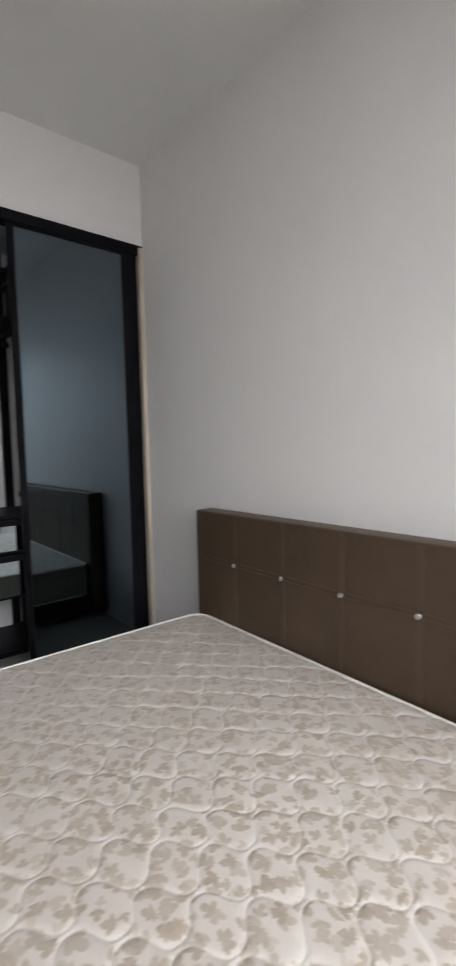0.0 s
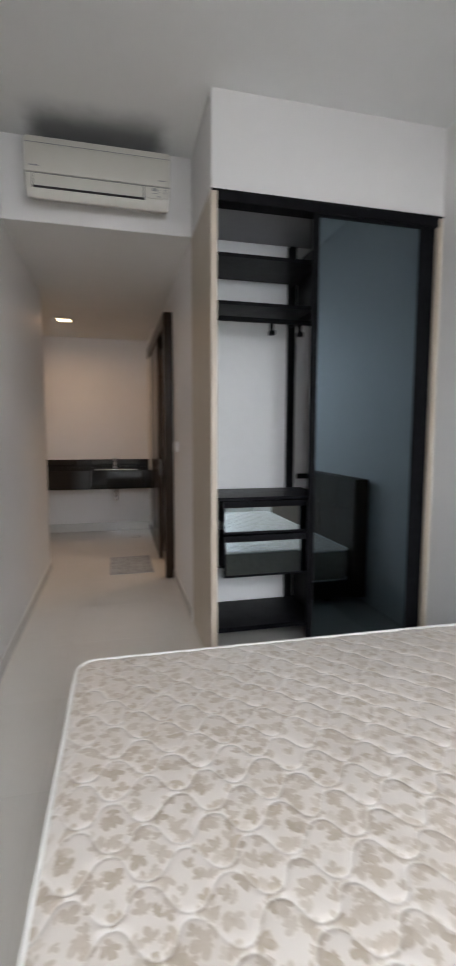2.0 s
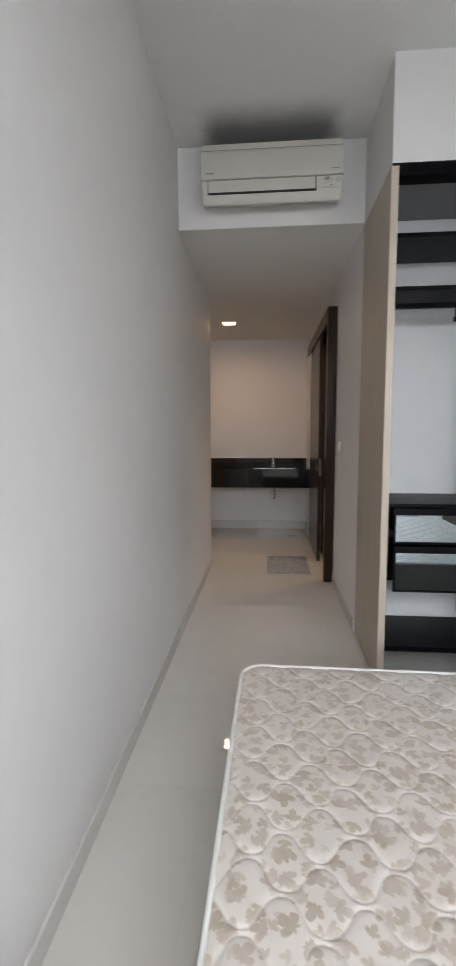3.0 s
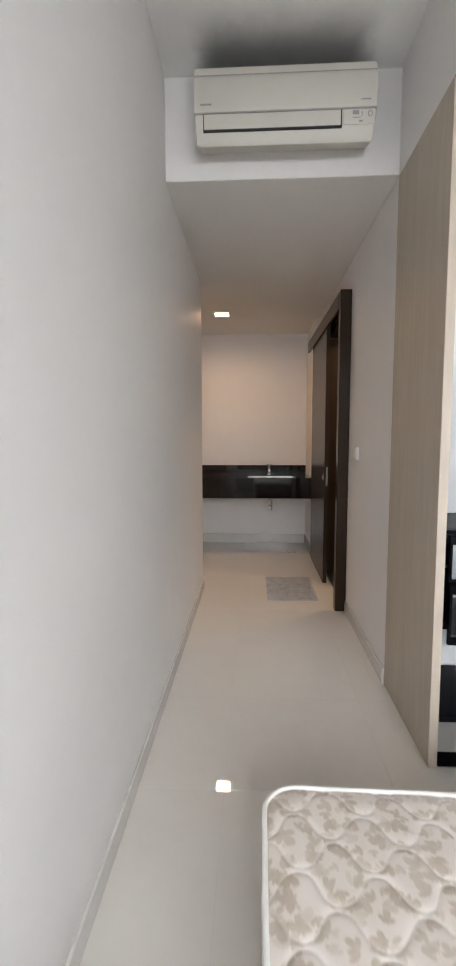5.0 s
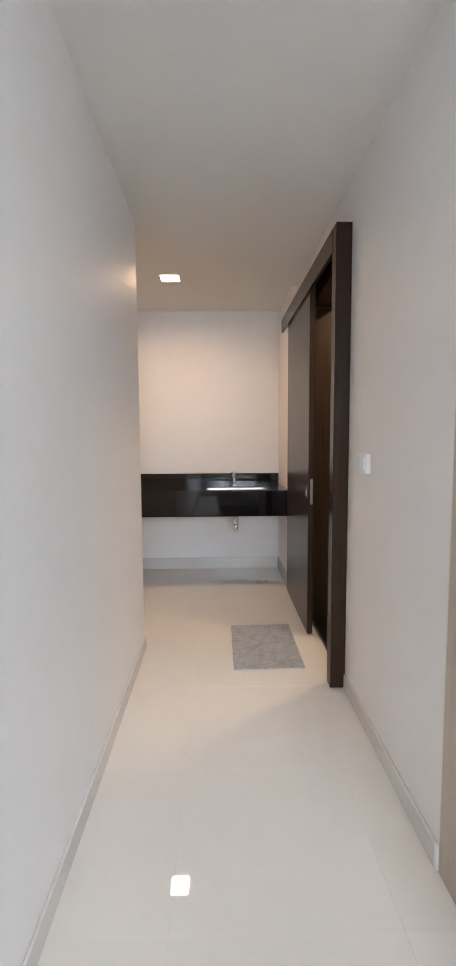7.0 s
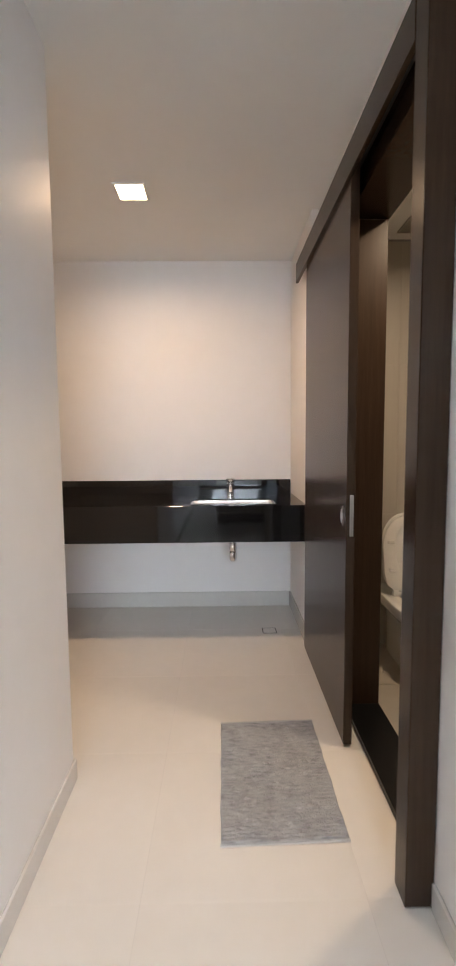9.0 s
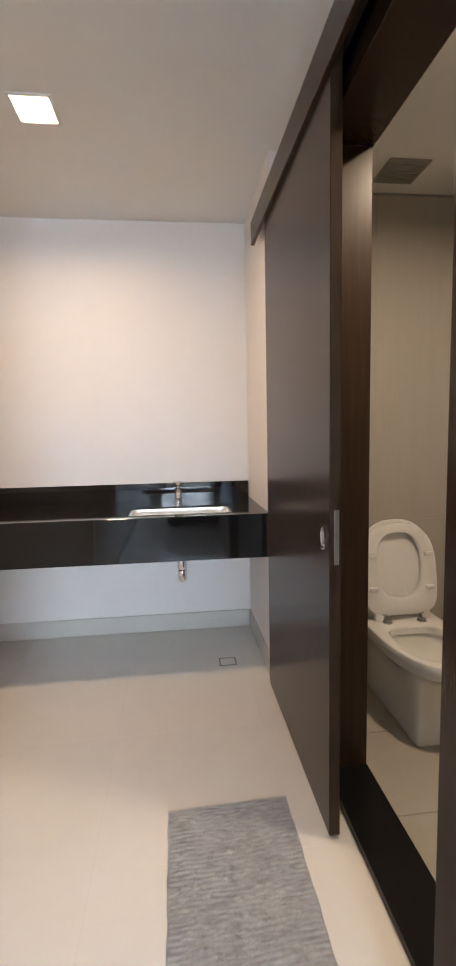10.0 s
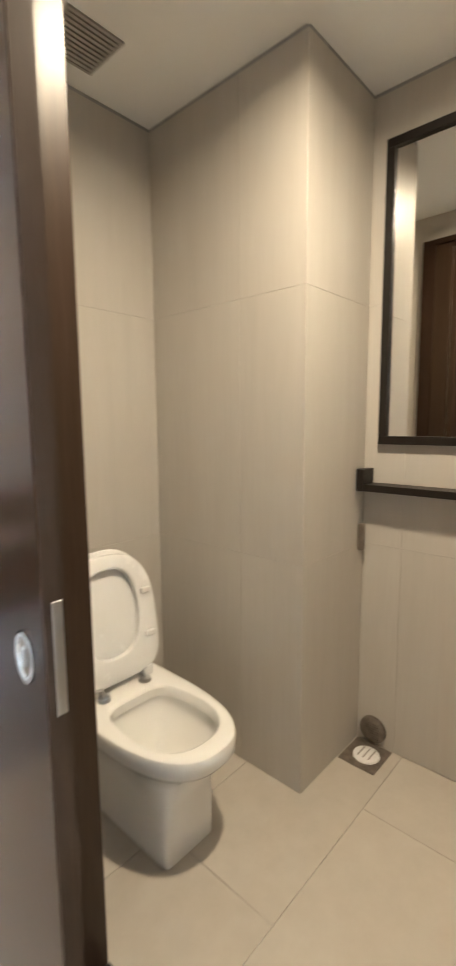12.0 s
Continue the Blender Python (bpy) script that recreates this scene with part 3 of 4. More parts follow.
for y in ys[1:-1]:
    part("seam", boxes((HB_X - 0.0042, HB_X, y - 0.012, y + 0.012, 0.31, 0.985)), LEATHER_SEAM, hb, "raised stitched seam")
    c = bmesh.new()
    bmesh.ops.create_uvsphere(c, u_segments=8, v_segments=5, radius=0.0125)
    bmesh.ops.scale(c, verts=c.verts, vec=(0.6, 1, 1))
    bmesh.ops.translate(c, verts=c.verts, vec=(HB_X - 0.013, y, 0.747))
    part("button", c, CHROME, hb, "faceted crystal button")
part("seam", boxes((HB_X - 0.0046, HB_X, ys[0] + 0.01, ys[-1] - 0.01, 0.7355, 0.739), (HB_X - 0.0046, HB_X, ys[0] + 0.01, ys[-1] - 0.01, 0.755, 0.7585)), LEATHER_SEAM, hb, "raised stitched seam")

# mattress: quilted top, corded edge, plain side
mat_x0, mat_x1, mat_y0, mat_y1 = BED_X0, HB_X - 0.026, BED_Y0, BED_Y1
mattress = thing("mattress", ((mat_x0 + mat_x1) / 2, (mat_y0 + mat_y1) / 2, 0.19), "bare ivory quilted mattress with beige leaf print and white piping", "mattress")


def rounded(x0, x1, y0, y1, r, n=8):
    pts = []
    for cx, cy, a0 in ((x1 - r, y1 - r, 0), (x0 + r, y1 - r, 90), (x0 + r, y0 + r, 180), (x1 - r, y0 + r, 270)):
        for k in range(n + 1):
            a = radians(a0 + 90 * k / n)
            pts.append((cx + r * math.cos(a), cy + r * math.sin(a)))
    return pts


CR = 0.085
STEP = 0.0038
nx, ny = int((mat_x1 - mat_x0) / STEP), int((mat_y1 - mat_y0) / STEP)
gx, gy = np.meshgrid(np.linspace(mat_x0, mat_x1, nx + 1), np.linspace(mat_y0, mat_y1, ny + 1), indexing="ij")
# pull the sheet's border in to the rounded outline
ax, ay = gx - (mat_x0 + mat_x1) / 2, gy - (mat_y0 + mat_y1) / 2
hx, hy = (mat_x1 - mat_x0) / 2, (mat_y1 - mat_y0) / 2
ox, oy = np.maximum(np.abs(ax) - (hx - CR), 0), np.maximum(np.abs(ay) - (hy - CR), 0)
big = np.maximum(ox, oy)
dist = np.sqrt(ox ** 2 + oy ** 2)
scale_in = np.where(dist > 1e-9, big / np.maximum(dist, 1e-9), 1.0)
px = (mat_x0 + mat_x1) / 2 + np.sign(ax) * np.where(ox > 0, (hx - CR) + ox * scale_in, np.abs(ax))
py = (mat_y0 + mat_y1) / 2 + np.sign(ay) * np.where(oy > 0, (hy - CR) + oy * scale_in, np.abs(ay))
edge_d = np.minimum(np.minimum(px - mat_x0, mat_x1 - px), np.minimum(py - mat_y0, mat_y1 - py))
inner_r = np.sqrt(np.maximum(np.abs(px - (mat_x0 + mat_x1) / 2) - (hx - CR), 0) ** 2 + np.maximum(np.abs(py - (mat_y0 + mat_y1) / 2) - (hy - CR), 0) ** 2)
edge_d = np.minimum(edge_d, np.where(inner_r > 0, CR - inner_r, 1))
edge_d = np.maximum(edge_d, 0)
# quilting: wavy stitch lines in antiphase that meet in an ogee lattice, with puffed cells
P, ROW = 0.155, 0.077
ux = px + 0.005 * np.sin(11 * py + 0.6) + 0.004 * np.sin(29 * py + 17 * px)
uy = py + 0.005 * np.sin(9 * px) + 0.003 * np.sin(23 * px + 13 * py)
sunk = np.zeros_like(ux)
shown = np.zeros_like(ux)
k0 = np.floor((uy - 0.005) / ROW)
for step in range(-1, 3):
    k = k0 + step
    ph = 2 * math.pi * ((ux + 0.005) / P + 0.5 * k)
    wave = np.tanh(1.15 * np.cos(ph)) / math.tanh(1.15)
    line = 0.005 + k * ROW + 0.43 * ROW * wave
    slope = 0.43 * ROW * 2 * math.pi / P * 1.15 * np.sin(ph) * (1 - np.tanh(1.15 * np.cos(ph)) ** 2) / math.tanh(1.15)
    dq = np.abs(uy - line) / np.sqrt(1 + slope ** 2)
    pull_in = 1 - 0.38 * np.sin(ph) ** 2
    sunk = np.maximum(sunk, np.exp(-dq / 0.0060) * pull_in)
    # painted highlight along the stitches, weaker where the lines run steep
    shown = np.maximum(shown, np.exp(-(dq / 0.0021) ** 2) * pull_in ** 2)
top = MZ - 0.001 - 0.0060 * sunk + 0.003 * np.sin(3.1 * px + 1) * np.sin(2.7 * py)
top = np.where(edge_d < 0.05, top * 1.0 - 0.010 * (1 - edge_d / 0.05) ** 2, top)
me = bpy.data.meshes.new("quilted_top")
loc = Vector(mattress.location)
verts = np.stack([px - loc.x, py - loc.y, top - loc.z], -1).reshape(-1, 3)
idx = np.arange((nx + 1) * (ny + 1)).reshape(nx + 1, ny + 1)
faces = np.stack([idx[:-1, :-1], idx[1:, :-1], idx[1:, 1:], idx[:-1, 1:]], -1).reshape(-1, 4)
me.from_pydata(verts.tolist(), [], faces.tolist())
for p in me.polygons:
    p.use_smooth = True
sheen_attr = me.attributes.new("stitch_sheen", "FLOAT", "POINT")
sheen_attr.data.foreach_set("value", shown.astype(np.float32).ravel())
me.materials.append(DAMASK)
qt = new("quilted_top", me)
qt.parent = mattress
tagged(qt, "ivory quilted damask with beige leaves")
side = bmesh.new()
out = rounded(mat_x0, mat_x1, mat_y0, mat_y1, CR)
rings = [[(x, y, z) for x, y in rounded(mat_x0 + i, mat_x1 - i, mat_y0 + i, mat_y1 - i, CR)] for z, i in ((0.192, 0.012), (0.205, 0.003), (0.25, -0.004), (0.36, -0.004), (0.40, 0.0), (MZ - 0.014, 0.003))]
loft(side, rings, cap_start=True)
part("side_border", side, MATT_SIDE, mattress, "brownish woven side border", True)
for z in (MZ - 0.010, 0.203):
    cord = bmesh.new()
    pts = [Vector((x, y, z)) for x, y in rounded(mat_x0 - 0.001, mat_x1 + 0.001, mat_y0 - 0.001, mat_y1 + 0.001, CR, 10)]
    n = 8
    rr = []
    for i, p in enumerate(pts):
        d = (pts[(i + 1) % len(pts)] - pts[i - 1]).normalized()
        a, b = Vector((d.y, -d.x, 0)), Vector((0, 0, 1))
        rr.append([p + 0.0062 * (math.cos(2 * math.pi * k / n) * a + math.sin(2 * math.pi * k / n) * b) for k in range(n)])
    loft(cord, rr + [rr[0]])
    part("piping", cord, PIPING, mattress, "white corded piping", True)

mattress.rotation_euler = (0, 0, radians(-0.8))

# ---------- air conditioner ----------
ac = thing("air_conditioner", (0.594, AY, 2.78), "ivory wall-mounted split air conditioner above the corridor opening", "air conditioner")
AX0, AX1, AZ0, AZ1 = 0.168, 1.008, 2.714, 3.054
AF = AY - 0.188
body = bmesh.new()
prof = [(AY - 0.001, AZ0 + 0.055), (AY - 0.001, AZ1), (AY - 0.10, AZ1), (AF + 0.026, AZ1 - 0.003), (AF + 0.012, AZ1 - 0.012), (AF + 0.010, AZ1 - 0.035), (AF + 0.010, AZ0 + 0.125), (AF + 0.014, AZ0 + 0.060), (AF + 0.026, AZ0 + 0.010), (AF + 0.036, AZ0)]
extrude_profile(body, prof, AX0, AX1)
bmesh.ops.bevel(body, geom=[e for e in body.edges if abs((e.verts[0].co - e.verts[1].co).x) < 0.01], offset=0.008, segments=3, affect="EDGES")
for v in body.verts:
    if v.co.z < AZ0 + 0.11:
        v.co.x += (0.012 if v.co.x < 0.6 else -0.014) * min(1, (AZ0 + 0.11 - v.co.z) / 0.11)
part("body", body, PLASTIC, ac, "ivory plastic body", True)
fp = bmesh.new()
extrude_profile(fp, [(AF + 0.011, AZ0 + 0.130), (AF + 0.002, AZ0 + 0.132), (AF, AZ0 + 0.150), (AF + 0.003, AZ1 - 0.064), (AF + 0.010, AZ1 - 0.050), (AF + 0.018, AZ1 - 0.048)], AX0 + 0.003, AX1 - 0.003)
part("front_panel", fp, PLASTIC, ac, "smooth ivory front panel", True)
part("gap", boxes((AX0 + 0.004, AX1 - 0.004, AF + 0.0085, AF + 0.014, AZ0 + 0.127, AZ0 + 0.130)), GREY_MARK, ac)
part("gap", boxes((AX0 + 0.004, AX1 - 0.004, AF + 0.007, AF + 0.014, AZ1 - 0.0475, AZ1 - 0.045)), GREY_MARK, ac)
part("outlet", boxes((AX0 + 0.043, AX1 - 0.158, AF + 0.0085, AF + 0.04, AZ0 + 0.050, AZ0 + 0.126)), DARK_SLOT, ac, "dark air outlet")
lv = bmesh.new()
extrude_profile(lv, [(AF + 0.0055, AZ0 + 0.124), (AF + 0.0085, AZ0 + 0.125), (AF + 0.0165, AZ0 + 0.060), (AF + 0.0080, AZ0 + 0.060)], AX0 + 0.047, AX1 - 0.164)
part("louver", lv, PLASTIC, ac, "closed ivory louver flap", True)
part("display_panel", boxes((AX1 - 0.152, AX1 - 0.012, AF + 0.0075, AF + 0.012, AZ0 + 0.060, AZ0 + 0.126), bevel=0.0015, seg=1), PLASTIC, ac, "ivory display panel")
for x, z, w, h in ((0.897, 0.094, 0.030, 0.018), (0.937, 0.099, 0.006, 0.006), (0.937, 0.088, 0.006, 0.006), (0.897, 0.080, 0.036, 0.003), (0.927, 0.062, 0.016, 0.007)):
    part("marking", boxes((x, x + w, AF + 0.0062, AF + 0.0072, AZ0 + z + 0.008, AZ0 + z + 0.008 + h)), GREY_MARK, ac, "grey printed marking")
ring = bmesh.new()
tube(ring, [(0.977 + 0.009 * math.cos(a), AF + 0.007, AZ0 + 0.105 + 0.012 * math.sin(a)) for a in np.linspace(0, 2 * math.pi, 17)], 0.0018, 6, False)
part("button", ring, GREY_MARK, ac, "round grey button", True)
part("maker_mark", boxes((AX0 + 0.030, AX0 + 0.082, AF - 0.0008, AF + 0.0004, AZ0 + 0.160, AZ0 + 0.168)), GREY_MARK, ac, "small grey maker's mark")
part("maker_mark", boxes((AX1 - 0.075, AX1 - 0.030, AF - 0.0008, AF + 0.0004, AZ0 + 0.160, AZ0 + 0.165)), GREY_MARK, ac)

# ---------- corridor ----------
sw = thing("light_switch", (RX, 4.40, 1.24), "white plastic light switch plate on the corridor wall", "switch")
part("plate", boxes((RX - 0.024, RX - 0.0005, 4.318, 4.476, 1.196, 1.284), bevel=0.003, seg=2), PLASTIC_WHITE, sw, "", True)
for y in (4.332, 4.401):
    part("rocker", boxes((RX - 0.030, RX - 0.0245, y, y + 0.062, 1.210, 1.270), bevel=0.002, seg=1), PLASTIC_WHITE, sw)

dl = thing("downlight", (0.115, 6.13, CZ), "square recessed ceiling downlight glowing warm white", "downlight")
part("trim", boxes((0.030, 0.042, 6.04, 6.22, CZ - 0.008, CZ - 0.0005), (0.188, 0.200, 6.04, 6.22, CZ - 0.008, CZ - 0.0005), (0.042, 0.188, 6.04, 6.052, CZ - 0.008, CZ - 0.0005), (0.042, 0.188, 6.208, 6.22, CZ - 0.008, CZ - 0.0005)), PLASTIC_WHITE, dl, "white square trim")
part("diffuser", boxes((0.0425, 0.1875, 6.0525, 6.2075, CZ - 0.004, CZ - 0.0005)), GLOW, dl, "glowing diffuser")
bd = thing("bathroom_downlight", (1.63, 5.15, BZ), "small square warm recessed downlight in the bathroom ceiling", "downlight")
part("trim", boxes((1.57, 1.69, 5.09, 5.098, BZ - 0.008, BZ - 0.0005), (1.57, 1.69, 5.202, 5.21, BZ - 0.008, BZ - 0.0005), (1.57, 1.578, 5.098, 5.202, BZ - 0.008, BZ - 0.0005), (1.682, 1.69, 5.098, 5.202, BZ - 0.008, BZ - 0.0005)), PLASTIC_WHITE, bd)
part("diffuser", boxes((1.5785, 1.6815, 5.0985, 5.2015, BZ - 0.004, BZ - 0.0005)), GLOW, bd)

# bathroom doorway: post, pelmet, lining, sliding leaf, threshold
door = thing("door_1", (RX, 5.2, 0), "dark wenge sliding bathroom door, half open, with pelmet and frame", "door", kind="structure")
part("post", boxes((1.086, RX - 0.001, 4.672, 4.752, 0.003, 2.43), bevel=0.002, seg=1), WENGE, door, "dark wood door post")
pelmet = boxes((1.070, 1.088, 4.7525, 6.60, 2.312, 2.43), (1.0885, RX - 0.001, 4.7525, 6.60, 2.414, 2.43), bevel=0.0015, seg=1)
for v in pelmet.verts:
    if v.co.x < 1.12:
        v.co.x += 0.0145 * (6.60 - v.co.y) / 1.85
part("pelmet", pelmet, WENGE, door, "dark wood pelmet over the track")
part("track", boxes((1.098, 1.142, 4.76, 6.56, 2.372, 2.412)), DARK_SLOT, door, "dark sliding track")
part("lining", boxes((RX - 0.004, TX + 0.001, JY1 - 0.002, JY1 + 0.030, 0.016, HEAD - 0.0005), bevel=0.0015, seg=1), WENGE_EDGE, door, "dark wood jamb lining")
part("lining", boxes((RX + 0.0005, TX + 0.004, JY0 - 0.002, JY0 + 0.020, 0.016, HEAD - 0.0005), bevel=0.0015, seg=1), WENGE_EDGE, door)
part("head_lining", boxes((RX - 0.006, TX + 0.004, JY0 - 0.002, JY1 + 0.030, HEAD, HEAD + 0.029)), WENGE, door)
part("head_board", boxes((RX - 0.014, RX - 0.0065, 4.7525, 5.80, HEAD, 2.413)), WENGE, door, "dark wood head board")
for dims in ((TX + 0.0005, TX + 0.012, 5.785, 5.855, BF + 0.002, HEAD + 0.06), (TX + 0.0005, TX + 0.016, JY0 - 0.060, JY0 - 0.003, BF + 0.002, HEAD + 0.06), (TX + 0.0005, TX + 0.016, JY0 - 0.0025, 5.7845, HEAD + 0.031, HEAD + 0.06)):
    part("architrave", boxes(dims), WENGE, door, "dark wood architrave")
part("reveal_board", boxes((TX + 0.0005, TX + 0.004, JY1 + 0.0305, 5.7845, BF + 0.002, HEAD + 0.030)), WENGE_EDGE, door, "dark wood reveal board")
leaf = part("door_leaf", boxes((1.092, 1.128, 5.372, 6.335, 0.012, 2.372), bevel=0.002, seg=1), WENGE, door, "dark wenge sliding leaf")
part("edge_band", boxes((1.0935, 1.1265, 5.3705, 5.3718, 0.014, 2.37)), WENGE_EDGE, leaf)
lock = bmesh.new()
for z0, z1 in ((0.915, 1.085),):
    box(lock, 1.105, 1.121, 5.3685, 5.3704, z0, z1, bevel=0.0006, seg=1)
part("lock_plate", lock, STEEL, leaf, "brushed steel lock plate")
for z in (0.935, 1.065):
    s = bmesh.new()
    tube(s, [(1.113, 5.3684, z), (1.113, 5.3676, z)], 0.004, 8)
    part("screw", s, STEEL, leaf)
pull = bmesh.new()
ring_pts = lambda r, sx, x: [(x, 5.432 + r * sx * math.cos(a), 0.990 + r * math.sin(a)) for a in np.linspace(0, 2 * math.pi, 25)[:-1]]
loft(pull, [ring_pts(0.041, 0.72, 1.0918), ring_pts(0.041, 0.72, 1.0885), ring_pts(0.037, 0.70, 1.0875), ring_pts(0.031, 0.68, 1.0885), ring_pts(0.030, 0.66, 1.0912)])
part("flush_pull", pull, CHROME, leaf, "oval chrome flush pull", True)
dish = bmesh.new()
loft(dish, [ring_pts(0.0295, 0.66, 1.0908), ring_pts(0.010, 0.66, 1.0914)], cap_end=True)
part("dish", dish, BRONZE, leaf, "dark recessed dish")
knob = bmesh.new()
box(knob, 1.0875, 1.0912, 5.426, 5.438, 0.975, 1.005, bevel=0.0012, seg=1)
part("turn_catch", knob, STEEL, leaf)
structure("door_threshold", boxes((RX + 0.006, TX + 0.003, JY0 + 0.0205, JY1 - 0.0025, 0.001, 0.028), bevel=0.003, seg=2), SILL_STONE, "honed black stone threshold of the bathroom", "threshold")

# rug
RX0, RX1, RY0, RY1 = 0.570, 0.995, 4.90, 5.552
rug = thing("bath_mat", ((RX0 + RX1) / 2, (RY0 + RY1) / 2, 0), "grey worn-look chenille bath mat on the floor", "mat")
nx2, ny2 = 100, 260
rxg, ryg = np.meshgrid(np.linspace(0, 1, nx2 + 1), np.linspace(0, 1, ny2 + 1), indexing="ij")
rng = np.random.RandomState(5)
wig = 0.0014 * np.sin(ryg * 19) + 0.0008 * np.sin(ryg * 47 + 1)
X = RX0 + (RX1 - RX0) * rxg + wig
Y = RY0 + (RY1 - RY0) * ryg + 0.003 * np.sin(rxg * 9) + 0.012 * (rxg - 0.5)
# ribbed pile, worn flat in patches towards the middle, with loose loops
worn = np.zeros_like(X)
clump = np.zeros_like(X)
for _ in range(60):
    cx, cy = rng.uniform(0.15, 0.85), rng.uniform(0.05, 0.95)
    worn += np.exp(-(((rxg - cx) / 0.10) ** 2 + ((ryg - cy) / 0.05) ** 2))
for _ in range(260):
    cx, cy = rng.uniform(0.06, 0.94), rng.uniform(0.03, 0.97)
    clump += np.exp(-(((rxg - cx) / 0.022) ** 2 + ((ryg - cy) / 0.009) ** 2)) * rng.uniform(-0.6, 1)
rib = np.abs(np.sin(math.pi * (ryg * 40 + 0.07 * np.sin(rxg * 7) + 0.05 * np.sin(rxg * 31))))
Zr = 0.006 + 0.0038 * rib * (1 - 0.8 * np.clip(worn, 0, 1)) + 0.005 * np.clip(clump, -0.7, 1.2) + rng.uniform(-0.0006, 0.0006, X.shape)
border = np.minimum(np.minimum(rxg, 1 - rxg) * nx2, np.minimum(ryg, 1 - ryg) * ny2)
Zr = np.where(border < 1, 0.0015, Zr)
me = bpy.data.meshes.new("woven_top")
lo = rug.location
idx = np.arange((nx2 + 1) * (ny2 + 1)).reshape(nx2 + 1, ny2 + 1)
me.from_pydata(np.stack([X - lo.x, Y - lo.y, Zr - lo.z], -1).reshape(-1, 3).tolist(), [], np.stack([idx[:-1, :-1], idx[1:, :-1], idx[1:, 1:], idx[:-1, 1:]], -1).reshape(-1, 4).tolist())
me.materials.append(RUG)
pile = new("woven_top", me)
pile.parent = rug
for edge in (RY0 - 0.011, RY1 + 0.0005):
    hem = bmesh.new()
    box(hem, RX0 - 0.002, RX1 + 0.002, edge, edge + 0.0105, 0.001, 0.0055, bevel=0.0015, seg=1)
    for v in hem.verts:
        w = (v.co.x - RX0) / (RX1 - RX0)
        v.co.y += 0.003 * math.sin(w * 9) + 0.012 * (w - 0.5)
    part("hem", hem, HEM, rug, "pale woven hem")

# ---------- vanity ----------
CT, CB, CF = 0.900, 0.665, 6.425
SX0, SX1, SY0, SY1 = 0.378, 0.930, 6.505, 6.785
counter = thing("vanity_counter", (0.0, 6.8, CB), "wall-hung polished black quartz vanity counter with deep front apron", "counter")
def plate_with_hole(xs, ys, z0, z1):
    bm = bmesh.new()
    v = {(i, j, k): bm.verts.new((xs[i], ys[j], z)) for i in range(4) for j in range(4) for k, z in enumerate((z0, z1))}
    for i in range(3):
        for j in range(3):
            if (i, j) != (1, 1):
                for k in (0, 1):
                    bm.faces.new([v[i, j, k], v[i + 1, j, k], v[i + 1, j + 1, k], v[i, j + 1, k]])
    for a in range(3):
        for p, q in (((a, 0), (a + 1, 0)), ((a, 3), (a + 1, 3)), ((0, a), (0, a + 1)), ((3, a), (3, a + 1))):
            bm.faces.new([v[(*p, 0)], v[(*q, 0)], v[(*q, 1)], v[(*p, 1)]])
    for p, q in (((1, 1), (2, 1)), ((2, 1), (2, 2)), ((2, 2), (1, 2)), ((1, 2), (1, 1))):
        bm.faces.new([v[(*p, 0)], v[(*q, 0)], v[(*q, 1)], v[(*p, 1)]])
    bmesh.ops.recalc_face_normals(bm, faces=bm.faces)
    return bm


part("slab", plate_with_hole((VLX + 0.002, SX0, SX1, VX - 0.001), (CF, SY0, SY1, VY - 0.002), CT - 0.022, CT), STONE, counter, "black quartz top with a sink cut-out")
part("apron", boxes((VLX + 0.002, VX - 0.001, CF - 0.0015, CF + 0.02, CB, CT - 0.0005), bevel=0.0015, seg=1), STONE, counter, "deep black front apron")
part("underside", boxes((VLX + 0.002, SX0 - 0.06, CF + 0.021, VY - 0.002, CB + 0.03, CB + 0.045), (SX1 + 0.06, VX - 0.001, CF + 0.021, VY - 0.002, CB + 0.03, CB + 0.045)), STONE, counter)
part("backsplash", boxes((VLX + 0.002, VX - 0.006, VY - 0.022, VY - 0.0015, CT + 0.0005, 1.008), bevel=0.0015, seg=1), STONE, counter, "low black backsplash")
sink = thing("sink", (0.654, 6.645, CT - 0.16), "white rectangular undermount ceramic basin set in black stone", "sink")
sb = bmesh.new()
def rr_ring(i, z, r):
    return [(x, y, z) for x, y in rounded(SX0 - 0.012 + i, SX1 + 0.012 - i, SY0 - 0.012 + i, SY1 + 0.012 - i, r, 5)]
loft(sb, [rr_ring(-0.01, CT - 0.030, 0.03), rr_ring(-0.01, CT - 0.0235, 0.03), rr_ring(0.010, CT - 0.0235, 0.03), rr_ring(0.016, CT - 0.035, 0.03), rr_ring(0.03, CT - 0.12, 0.04), rr_ring(0.06, CT - 0.150, 0.05), rr_ring(0.11, CT - 0.156, 0.03)], cap_end=True)
part("basin", sb, CERAMIC, sink, "", True)
rim = bmesh.new()
loft(rim, [rr_ring(0.0125, CT - 0.022, 0.022), rr_ring(0.0125, CT - 0.011, 0.022), rr_ring(0.018, CT - 0.011, 0.02), rr_ring(0.020, CT - 0.026, 0.02)])
part("rim", rim, CERAMIC, sink, "white ceramic rim", True)
dr2 = bmesh.new()
tube(dr2, [(0.654, 6.64, CT - 0.1555), (0.654, 6.64, CT - 0.150)], 0.022, 16)
